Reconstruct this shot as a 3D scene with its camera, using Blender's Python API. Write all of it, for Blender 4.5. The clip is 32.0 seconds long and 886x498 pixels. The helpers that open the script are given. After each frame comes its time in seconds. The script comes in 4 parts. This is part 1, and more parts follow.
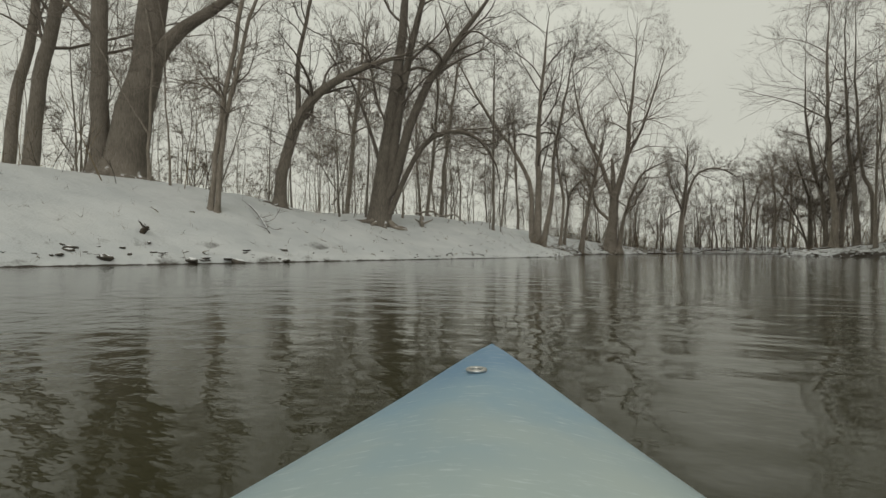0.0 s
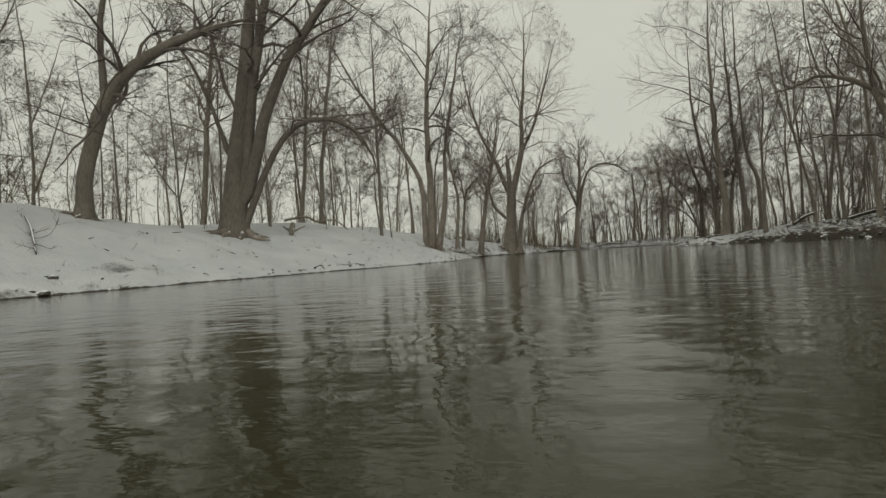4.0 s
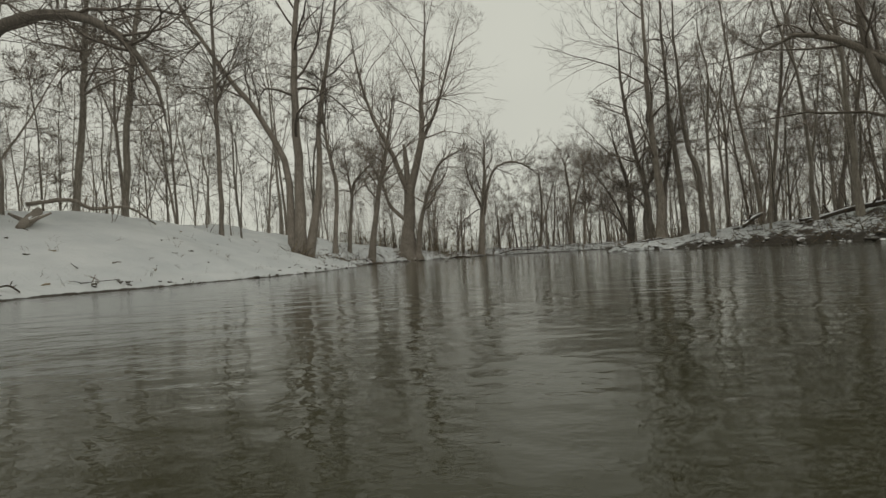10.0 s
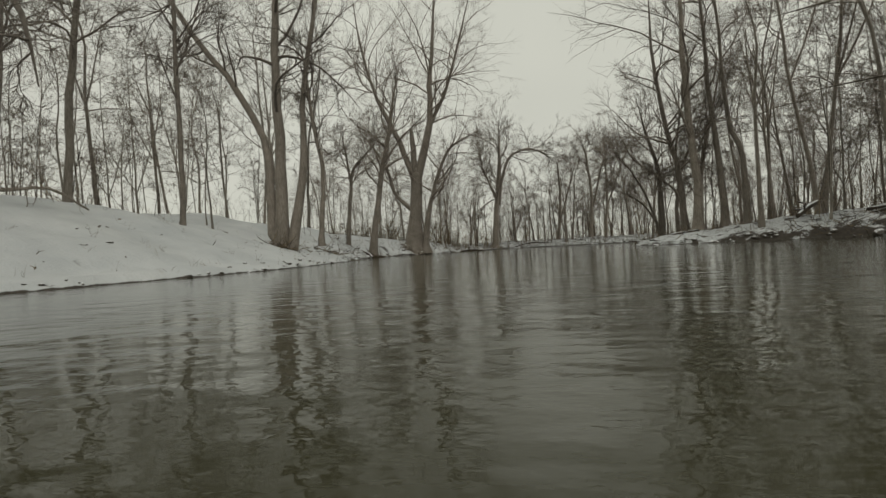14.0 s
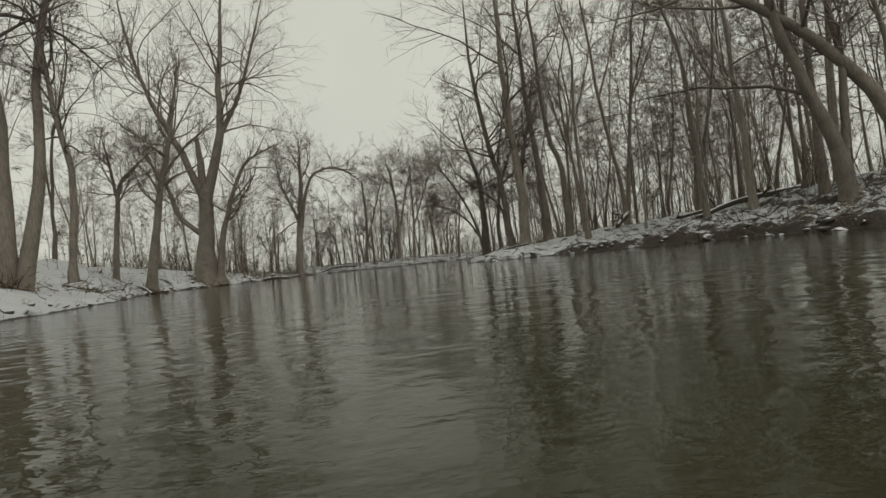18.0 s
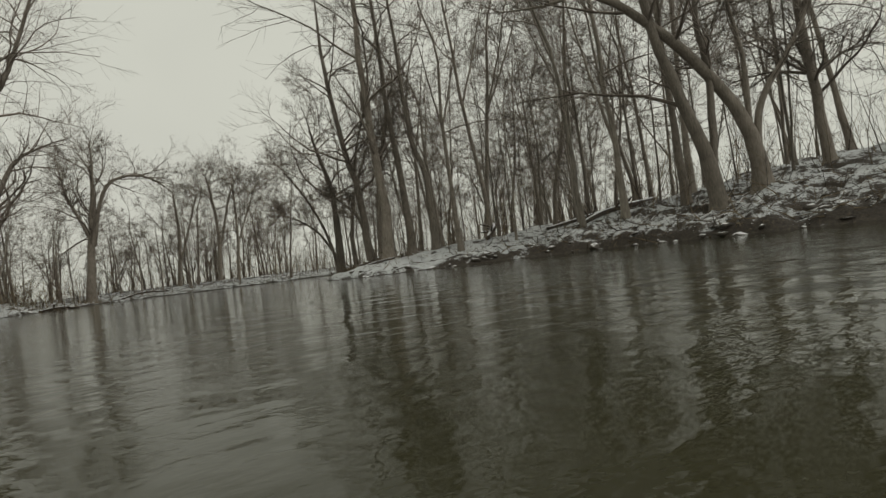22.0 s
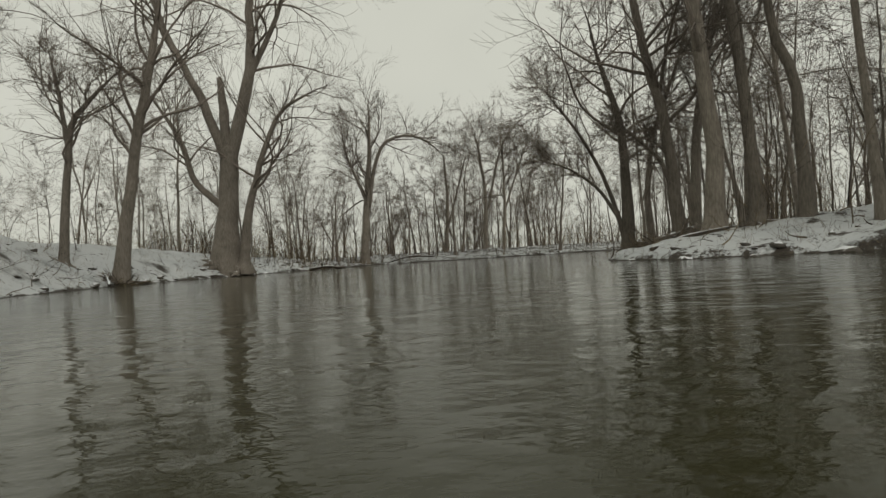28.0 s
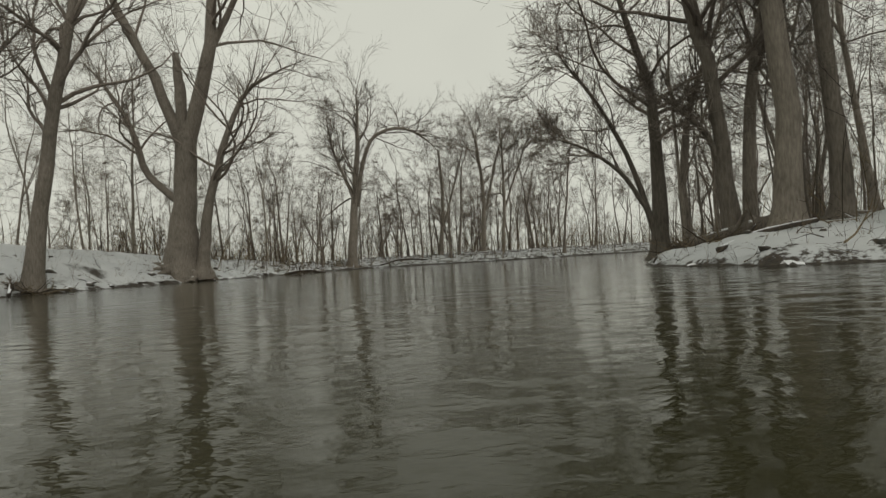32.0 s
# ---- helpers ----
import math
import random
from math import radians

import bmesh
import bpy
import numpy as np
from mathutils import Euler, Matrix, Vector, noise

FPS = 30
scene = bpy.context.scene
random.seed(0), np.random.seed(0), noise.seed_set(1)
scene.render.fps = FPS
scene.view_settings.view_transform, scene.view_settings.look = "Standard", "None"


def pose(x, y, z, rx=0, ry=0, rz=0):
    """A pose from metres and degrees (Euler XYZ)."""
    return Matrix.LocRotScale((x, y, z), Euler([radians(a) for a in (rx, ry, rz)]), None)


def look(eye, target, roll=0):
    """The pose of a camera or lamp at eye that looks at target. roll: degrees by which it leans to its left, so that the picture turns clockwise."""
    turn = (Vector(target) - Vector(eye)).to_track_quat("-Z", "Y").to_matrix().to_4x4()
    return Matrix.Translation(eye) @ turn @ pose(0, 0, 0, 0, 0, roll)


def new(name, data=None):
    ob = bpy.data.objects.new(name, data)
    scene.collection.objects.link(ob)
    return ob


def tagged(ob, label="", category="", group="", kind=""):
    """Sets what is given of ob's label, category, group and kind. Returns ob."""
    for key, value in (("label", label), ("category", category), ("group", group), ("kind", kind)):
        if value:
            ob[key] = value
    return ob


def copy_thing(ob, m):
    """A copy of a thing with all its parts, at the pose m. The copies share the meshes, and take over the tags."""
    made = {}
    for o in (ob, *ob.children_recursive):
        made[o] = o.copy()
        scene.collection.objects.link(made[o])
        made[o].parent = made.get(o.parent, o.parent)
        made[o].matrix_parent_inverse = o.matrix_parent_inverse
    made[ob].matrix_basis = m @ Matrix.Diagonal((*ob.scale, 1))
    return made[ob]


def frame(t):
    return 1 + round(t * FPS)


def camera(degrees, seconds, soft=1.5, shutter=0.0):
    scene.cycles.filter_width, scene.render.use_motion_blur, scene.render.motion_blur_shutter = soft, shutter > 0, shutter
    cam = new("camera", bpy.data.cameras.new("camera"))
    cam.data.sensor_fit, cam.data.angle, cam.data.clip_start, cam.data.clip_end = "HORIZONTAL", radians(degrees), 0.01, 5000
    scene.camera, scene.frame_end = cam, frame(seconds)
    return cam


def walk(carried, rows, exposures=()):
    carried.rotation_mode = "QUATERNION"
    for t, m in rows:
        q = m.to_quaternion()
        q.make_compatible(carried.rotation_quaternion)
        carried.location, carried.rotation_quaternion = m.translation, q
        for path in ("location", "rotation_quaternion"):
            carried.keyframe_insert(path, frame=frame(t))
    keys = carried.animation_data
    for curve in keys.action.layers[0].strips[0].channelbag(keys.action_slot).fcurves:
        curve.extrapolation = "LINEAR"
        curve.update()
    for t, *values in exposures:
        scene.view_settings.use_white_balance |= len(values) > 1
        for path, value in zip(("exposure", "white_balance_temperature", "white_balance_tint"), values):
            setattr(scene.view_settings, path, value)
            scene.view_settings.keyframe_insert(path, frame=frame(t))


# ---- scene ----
cam = camera(77.3, 32.0, soft=1.45)
PATH = [
    (0, (-0.118, -0.211, 0.368), (-0.979, 1.594, 0.377), 0.06),
    (0.5, (-0.131, 0.306, 0.369), (-1.049, 2.083, 0.386), 0.24),
    (1, (-0.158, 0.817, 0.369), (-1.105, 2.578, 0.401), 0.20),
    (1.5, (-0.207, 1.324, 0.366), (-1.118, 3.104, 0.411), -0.58),
    (2, (-0.279, 1.846, 0.363), (-1.104, 3.667, 0.408), -1.79),
    (2.5, (-0.376, 2.409, 0.362), (-1.095, 4.275, 0.405), -2.71),
    (3, (-0.497, 3.052, 0.362), (-1.098, 4.959, 0.412), -3.71),
    (3.5, (-0.636, 3.812, 0.364), (-1.178, 5.737, 0.399), -3.65),
    (5.5, (-1.307, 7.250, 0.376), (-1.865, 9.171, 0.385), -2.86),
    (6, (-1.525, 8.059, 0.378), (-2.025, 9.995, 0.407), -4.32),
    (6.5, (-1.803, 8.775, 0.377), (-2.234, 10.728, 0.384), -3.31),
    (7, (-2.081, 9.451, 0.376), (-2.460, 11.415, 0.385), -3.46),
    (7.5, (-2.308, 10.146, 0.376), (-2.659, 12.115, 0.386), -3.07),
    (8, (-2.447, 10.929, 0.377), (-2.781, 12.901, 0.411), -4.07),
    (8.5, (-2.464, 11.876, 0.373), (-2.761, 13.854, 0.390), -2.55),
    (9, (-2.395, 12.908, 0.370), (-2.645, 14.892, 0.387), -2.63),
    (9.5, (-2.276, 13.953, 0.369), (-2.486, 15.942, 0.397), -3.39),
    (10, (-2.148, 14.952, 0.370), (-2.335, 16.943, 0.395), -3.30),
    (10.5, (-2.036, 15.862, 0.369), (-2.224, 17.853, 0.385), -2.96),
    (11, (-1.960, 16.658, 0.367), (-2.146, 18.649, 0.374), -2.85),
    (11.5, (-1.923, 17.331, 0.366), (-2.105, 19.323, 0.362), -3.01),
    (12, (-1.919, 17.884, 0.364), (-2.093, 19.876, 0.353), -3.36),
    (12.5, (-1.931, 18.329, 0.363), (-2.100, 20.322, 0.348), -3.19),
    (13, (-1.929, 18.686, 0.362), (-2.143, 20.675, 0.357), -4.01),
    (13.5, (-1.867, 18.988, 0.360), (-2.127, 20.971, 0.355), -2.88),
    (15.5, (-1.613, 20.259, 0.368), (-1.711, 22.256, 0.410), -5.36),
    (16, (-1.711, 20.920, 0.367), (-1.697, 22.920, 0.407), -5.99),
    (16.5, (-1.954, 21.719, 0.364), (-1.818, 23.714, 0.404), -6.28),
    (17, (-2.306, 22.476, 0.361), (-2.054, 24.460, 0.400), -6.42),
    (17.5, (-2.710, 23.098, 0.361), (-2.340, 25.063, 0.398), -6.10),
    (18, (-3.131, 23.644, 0.363), (-2.654, 25.586, 0.398), -5.86),
    (18.5, (-3.523, 24.133, 0.363), (-2.944, 26.047, 0.398), -5.70),
    (19, (-3.850, 24.600, 0.363), (-3.182, 26.485, 0.396), -5.53),
    (19.5, (-4.092, 25.038, 0.362), (-3.342, 26.892, 0.393), -5.53),
    (20, (-4.236, 25.443, 0.361), (-3.413, 27.266, 0.393), -5.64),
    (20.5, (-4.281, 25.837, 0.360), (-3.393, 27.629, 0.395), -5.89),
    (21, (-4.231, 26.307, 0.361), (-3.280, 28.066, 0.400), -6.13),
    (21.5, (-4.111, 26.947, 0.364), (-3.096, 28.670, 0.403), -6.70),
    (22, (-3.963, 27.618, 0.366), (-2.889, 29.305, 0.401), -6.97),
    (22.5, (-3.814, 28.281, 0.366), (-2.683, 29.930, 0.394), -7.49),
    (23, (-3.665, 28.951, 0.367), (-2.492, 30.571, 0.381), -8.08),
    (23.5, (-3.471, 29.632, 0.369), (-2.345, 31.285, 0.381), -7.98),
    (24, (-3.173, 30.312, 0.369), (-2.223, 32.072, 0.387), -7.01),
    (24.5, (-2.740, 31.210, 0.372), (-2.024, 33.077, 0.397), -6.26),
    (25, (-2.245, 32.214, 0.374), (-1.738, 34.148, 0.410), -5.50),
    (25.5, (-1.850, 33.150, 0.376), (-1.433, 35.106, 0.405), -5.24),
    (27.5, (-0.912, 36.285, 0.371), (-0.703, 38.274, 0.391), -3.94),
    (28, (-0.718, 36.978, 0.370), (-0.556, 38.971, 0.400), -3.56),
    (28.5, (-0.555, 37.562, 0.370), (-0.386, 39.555, 0.401), -3.76),
    (29, (-0.413, 38.090, 0.369), (-0.221, 40.081, 0.397), -3.97),
    (29.5, (-0.285, 38.617, 0.367), (-0.094, 40.608, 0.396), -3.79),
    (30, (-0.142, 39.164, 0.363), (0.016, 41.157, 0.398), -3.38),
    (30.5, (-0.003, 39.717, 0.361), (0.124, 41.713, 0.397), -3.07),
    (31, (0.098, 40.263, 0.355), (0.234, 42.258, 0.389), -3.53),
    (31.5, (0.152, 40.837, 0.351), (0.304, 42.831, 0.390), -3.52),
    (32, (0.190, 41.419, 0.345), (0.353, 43.412, 0.386), -3.44),
]
walk(cam, [(t, look(eye, target, roll)) for t, eye, target, roll in PATH], exposures=[(0.0, -0.02), (13.0, -0.02), (18.0, 0.03), (22.8, 0.0), (24.5, 0.09), (28.0, 0.02), (32.0, 0.06)])

# ---- overcast winter light ----
world = bpy.data.worlds.new("overcast_sky")
scene.world = world
world.use_nodes = True
wn, wl = world.node_tree.nodes, world.node_tree.links
sky = wn.new("ShaderNodeTexSky")
sky.sky_type, sky.sun_disc = "NISHITA", False
sky.sun_elevation, sky.sun_rotation = radians(28), radians(150)
sky.air_density, sky.dust_density, sky.ozone_density = 1.0, 6.0, 1.0
grey = wn.new("ShaderNodeHueSaturation")
grey.inputs["Saturation"].default_value = 0.06
cloud = wn.new("ShaderNodeMix")
cloud.data_type = "RGBA"
cloud.inputs["Factor"].default_value = 0.9
veil, veil_at, tone = wn.new("ShaderNodeTexNoise"), wn.new("ShaderNodeTexCoord"), wn.new("ShaderNodeValToRGB")
veil.inputs["Scale"].default_value, veil.inputs["Detail"].default_value = 2.2, 3.0
tone.color_ramp.elements[0].position, tone.color_ramp.elements[1].position = 0.35, 0.65
tone.color_ramp.elements[0].color, tone.color_ramp.elements[1].color = (5.75, 5.8, 5.05, 1), (6.3, 6.35, 5.5, 1)
wl.new(veil_at.outputs["Generated"], veil.inputs["Vector"])
wl.new(veil.outputs["Fac"], tone.inputs["Fac"])
wl.new(tone.outputs["Color"], cloud.inputs["B"])
wl.new(sky.outputs["Color"], grey.inputs["Color"])
wl.new(grey.outputs["Color"], cloud.inputs["A"])
wl.new(cloud.outputs["Result"], wn["Background"].inputs["Color"])
wn["Background"].inputs["Strength"].default_value = 0.104
sun = new("sun", bpy.data.lights.new("sun", "SUN"))
sun.data.energy, sun.data.angle, sun.data.color = 0.5, radians(25), (1, 0.97, 0.92)
sun.matrix_world = look((20, -30, 40), (0, 20, 0))


# ---- materials ----
def material(name, rough=0.8, metal=0.0):
    m = bpy.data.materials.new(name)
    m.use_nodes = True
    b = m.node_tree.nodes["Principled BSDF"]
    b.inputs["Roughness"].default_value, b.inputs["Metallic"].default_value = rough, metal
    return m, m.node_tree.nodes, m.node_tree.links, b


def coords(n, l, scale, kind="Object"):
    tc, mp = n.new("ShaderNodeTexCoord"), n.new("ShaderNodeMapping")
    mp.inputs["Scale"].default_value = scale
    l.new(tc.outputs[kind], mp.inputs["Vector"])
    return mp.outputs["Vector"]


def noise_tex(n, l, vector, scale, detail=4.0, rough=0.6):
    t = n.new("ShaderNodeTexNoise")
    t.inputs["Scale"].default_value, t.inputs["Detail"].default_value, t.inputs["Roughness"].default_value = scale, detail, rough
    l.new(vector, t.inputs["Vector"])
    return t.outputs["Fac"]


def ramp(n, l, fac, stops):
    r = n.new("ShaderNodeValToRGB")
    while len(r.color_ramp.elements) < len(stops):
        r.color_ramp.elements.new(0.5)
    for e, (p, c) in zip(r.color_ramp.elements, stops):
        e.position, e.color = p, (*c, 1)
    l.new(fac, r.inputs["Fac"])
    return r.outputs["Color"]


def maths(n, l, op, a, b, clamp=False):
    m = n.new("ShaderNodeMath")
    m.operation, m.use_clamp = op, clamp
    for i, v in enumerate((a, b)):
        if isinstance(v, (int, float)):
            m.inputs[i].default_value = v
        else:
            l.new(v, m.inputs[i])
    return m.outputs[0]


def mixed(n, l, fac, a, b):
    m = n.new("ShaderNodeMix")
    m.data_type = "RGBA"
    for key, v in (("Factor", fac), ("A", a), ("B", b)):
        if isinstance(v, tuple):
            m.inputs[key].default_value = (*v, 1)
        elif isinstance(v, (int, float)):
            m.inputs[key].default_value = v
        else:
            l.new(v, m.inputs[key])
    return m.outputs["Result"]


def bump(n, l, b, height, strength, distance):
    k = n.new("ShaderNodeBump")
    k.inputs["Strength"].default_value, k.inputs["Distance"].default_value = strength, distance
    l.new(height, k.inputs["Height"])
    l.new(k.outputs["Normal"], b.inputs["Normal"])


def bark(name, dark, light, snow=0.0):
    m, n, l, b = material(name, 0.9)
    v = coords(n, l, (1, 1, 0.18))
    furrow = noise_tex(n, l, v, 22, 5, 0.65)
    patch = noise_tex(n, l, coords(n, l, (1, 1, 1)), 1.3, 3)
    info = n.new("ShaderNodeObjectInfo")
    tone = maths(n, l, "ADD", maths(n, l, "MULTIPLY", furrow, 0.65), maths(n, l, "MULTIPLY", patch, 0.35))
    col = ramp(n, l, tone, [(0.3, dark), (0.7, light)])
    hs = n.new("ShaderNodeHueSaturation")
    l.new(col, hs.inputs["Color"])
    l.new(maths(n, l, "ADD", maths(n, l, "MULTIPLY", info.outputs["Random"], 0.5), 0.72), hs.inputs["Value"])
    col = hs.outputs["Color"]
    if snow:
        geo, sep = n.new("ShaderNodeNewGeometry"), n.new("ShaderNodeSeparateXYZ")
        l.new(geo.outputs["Normal"], sep.inputs[0])
        up = maths(n, l, "MULTIPLY", maths(n, l, "SUBTRACT", sep.outputs["Z"], 0.62), 5, True)
        up = maths(n, l, "MULTIPLY", up, maths(n, l, "GREATER_THAN", patch, 0.62 - snow), True)
        col = mixed(n, l, up, col, (0.78, 0.8, 0.82))
    l.new(col, b.inputs["Base Color"])
    bump(n, l, b, furrow, 0.7, 0.03)
    return m


BARK = bark("grey_brown_bark", (0.1, 0.086, 0.068), (0.3, 0.262, 0.218), 0.05)
PALE_BARK = bark("pale_ash_bark", (0.11, 0.095, 0.076), (0.3, 0.27, 0.225), 0.04)
TWIG = bark("grey_twig_bark", (0.095, 0.08, 0.065), (0.27, 0.228, 0.19))
DEADWOOD = bark("wet_dead_wood", (0.02, 0.016, 0.012), (0.085, 0.066, 0.048), 0.35)

SNOW, n, l, b = material("fresh_snow_over_earth", 0.75)
v = coords(n, l, (1, 1, 1))
big, mid, fine = noise_tex(n, l, v, 0.5, 3), noise_tex(n, l, v, 2.6, 5), noise_tex(n, l, v, 14, 4)
att = n.new("ShaderNodeAttribute")
att.attribute_name = "bare"
broad = noise_tex(n, l, v, 1.1, 4)
spots = maths(n, l, "ADD", maths(n, l, "MULTIPLY", broad, 0.4), maths(n, l, "ADD", maths(n, l, "MULTIPLY", mid, 0.35), maths(n, l, "MULTIPLY", fine, 0.25)))
bare = maths(n, l, "MULTIPLY", maths(n, l, "SUBTRACT", maths(n, l, "ADD", spots, att.outputs["Fac"]), 1.0), 20, True)
hgt = n.new("ShaderNodeSeparateXYZ")
l.new(v, hgt.inputs[0])
rim = maths(n, l, "SUBTRACT", maths(n, l, "MULTIPLY", mid, 0.13), maths(n, l, "ADD", hgt.outputs["Z"], 0.025))
bare = maths(n, l, "MAXIMUM", bare, maths(n, l, "MULTIPLY", rim, 60, True))
geo, steep = n.new("ShaderNodeNewGeometry"), n.new("ShaderNodeSeparateXYZ")
l.new(geo.outputs["Normal"], steep.inputs[0])
shed = maths(n, l, "SUBTRACT", maths(n, l, "ADD", 0.66, maths(n, l, "MULTIPLY", spots, 0.34)), steep.outputs["Z"])
bare = maths(n, l, "MAXIMUM", bare, maths(n, l, "MULTIPLY", shed, 14, True))
white = ramp(n, l, big, [(0.3, (0.48, 0.5, 0.51)), (0.7, (0.6, 0.612, 0.612))])
earth = ramp(n, l, fine, [(0.3, (0.018, 0.014, 0.01)), (0.6, (0.05, 0.039, 0.028)), (0.8, (0.11, 0.086, 0.058))])
l.new(mixed(n, l, bare, white, earth), b.inputs["Base Color"])
bump(n, l, b, maths(n, l, "ADD", maths(n, l, "MULTIPLY", mid, 0.7), maths(n, l, "MULTIPLY", fine, 0.25)), 0.7, 0.14)

WATER, n, l, b = material("brown_river_water", 0.06)
b.inputs["IOR"].default_value = 1.33
b.inputs["Specular IOR Level"].default_value = 0.36
v = coords(n, l, (1, 1, 1))
silt = noise_tex(n, l, v, 0.35, 3)
l.new(ramp(n, l, silt, [(0.35, (0.033, 0.0325, 0.0155)), (0.7, (0.045, 0.043, 0.0225))]), b.inputs["Base Color"])
swell = noise_tex(n, l, coords(n, l, (1, 1.5, 1)), 1.6, 2, 0.5)
ripple = noise_tex(n, l, coords(n, l, (1, 1.3, 1)), 7, 3, 0.55)
calm = ramp(n, l, noise_tex(n, l, v, 0.16, 2), [(0.35, (0.35, 0.35, 0.35)), (0.65, (1, 1, 1))])
fret = noise_tex(n, l, coords(n, l, (1, 2.2, 1)), 17, 3, 0.6)
wave = maths(n, l, "ADD", maths(n, l, "MULTIPLY", swell, 1.0), maths(n, l, "MULTIPLY", maths(n, l, "ADD", maths(n, l, "MULTIPLY", ripple, 0.32), maths(n, l, "MULTIPLY", fret, 0.03)), calm))
bump(n, l, b, wave, 0.35, 0.06)

STONE, n, l, b = material("dark_wet_stone", 0.6)
v = coords(n, l, (1, 1, 1))
f = noise_tex(n, l, v, 6, 5)
geo, sep = n.new("ShaderNodeNewGeometry"), n.new("ShaderNodeSeparateXYZ")
l.new(geo.outputs["Normal"], sep.inputs[0])
cap = maths(n, l, "MULTIPLY", maths(n, l, "SUBTRACT", maths(n, l, "ADD", sep.outputs["Z"], maths(n, l, "MULTIPLY", f, 0.5)), 0.95), 8, True)
l.new(mixed(n, l, cap, ramp(n, l, f, [(0.3, (0.03, 0.026, 0.02)), (0.7, (0.11, 0.095, 0.075))]), (0.8, 0.81, 0.82)), b.inputs["Base Color"])
bump(n, l, b, f, 0.6, 0.03)

STALK, n, l, b = material("dry_weed_stalk", 0.9)
info = n.new("ShaderNodeNewGeometry")
l.new(ramp(n, l, info.outputs["Random Per Island"], [(0.1, (0.03, 0.022, 0.015)), (0.6, (0.1, 0.075, 0.045)), (0.95, (0.22, 0.17, 0.1))]), b.inputs["Base Color"])

DECK, n, l, b = material("blue_deck_polyethylene", 0.42)
v = coords(n, l, (1, 1, 1))
blotch, scuff = noise_tex(n, l, v, 5, 3), noise_tex(n, l, coords(n, l, (1, 4, 1)), 45, 5)
# deck colour: bluer toward the bow tip and rails, paler aft, with random blotches
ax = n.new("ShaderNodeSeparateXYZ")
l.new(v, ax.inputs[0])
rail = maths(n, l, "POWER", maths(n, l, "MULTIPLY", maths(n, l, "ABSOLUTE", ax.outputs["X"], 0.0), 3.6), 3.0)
along = maths(n, l, "ADD", maths(n, l, "MINIMUM", maths(n, l, "MULTIPLY", ax.outputs["Y"], -1.9), 1.2), maths(n, l, "MULTIPLY", maths(n, l, "SUBTRACT", blotch, 0.5), 1.1))
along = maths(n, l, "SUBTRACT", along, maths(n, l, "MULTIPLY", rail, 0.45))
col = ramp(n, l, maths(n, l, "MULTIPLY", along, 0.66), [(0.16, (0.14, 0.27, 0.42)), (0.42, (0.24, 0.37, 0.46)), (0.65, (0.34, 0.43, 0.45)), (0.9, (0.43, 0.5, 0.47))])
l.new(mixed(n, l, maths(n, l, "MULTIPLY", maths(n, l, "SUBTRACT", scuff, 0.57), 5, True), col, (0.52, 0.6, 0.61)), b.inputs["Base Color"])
bump(n, l, b, blotch, 0.15, 0.01)
HULL, n, l, b = material("blue_hull_polyethylene", 0.45)
f = noise_tex(n, l, coords(n, l, (1, 1, 1)), 9, 4)
l.new(ramp(n, l, f, [(0.3, (0.12, 0.25, 0.42)), (0.7, (0.2, 0.34, 0.5))]), b.inputs["Base Color"])
STEEL, n, l, b = material("dull_steel", 0.35, 1.0)
f = noise_tex(n, l, coords(n, l, (1, 1, 1)), 40, 3)
l.new(ramp(n, l, f, [(0.3, (0.45, 0.44, 0.42)), (0.7, (0.6, 0.6, 0.58))]), b.inputs["Base Color"])

# ---- the ground: one sheet with the river bed cut into it ----
LEFT_SHORE = [
    (-13, -60), (-16.5, -10), (-15.2, 3), (-14, 9), (-12.8, 14), (-12, 20), (-11.5, 24.7), (-10.5, 29),
    (-9.6, 33), (-9.3, 36.5), (-9.7, 41), (-10.5, 47), (-11.8, 54), (-12.7, 62.2), (-11.5, 68), (-10, 72.5),
    (-7.5, 80), (-5.5, 88), (-3.2, 94), (2, 93.5), (8, 91.5), (15, 91), (24, 95), (45, 104),
    (90, 116),
]
RIGHT_SHORE = [
    (14, -60), (15, 0), (16, 15), (15.5, 26), (13.5, 33), (12, 37), (12.2, 41), (10.6, 44.5),
    (7.6, 46.8), (5.2, 48.8), (4.9, 51.5), (6.5, 55), (9.5, 60), (13, 66), (18, 76), (28, 83),
    (45, 90), (90, 101),
]


def shore_distance(p, line):
    best, pts = np.full(len(p), 1e9), np.array(line, float)
    for a, c in zip(pts[:-1], pts[1:]):
        d = c - a
        t = np.clip(((p - a) @ d) / (d @ d), 0, 1)
        best = np.minimum(best, np.hypot(*(p - a - t[:, None] * d).T))
    return best


def in_river(p):
    poly, (x, y) = np.array(LEFT_SHORE + RIGHT_SHORE[::-1], float), p.T
    inside = np.zeros(len(p), bool)
    for (x0, y0), (x1, y1) in zip(poly, np.roll(poly, -1, 0)):
        inside ^= ((y0 > y) != (y1 > y)) & (x < (x1 - x0) * (y - y0) / ((y1 - y0) or 1e-9) + x0)
    return inside


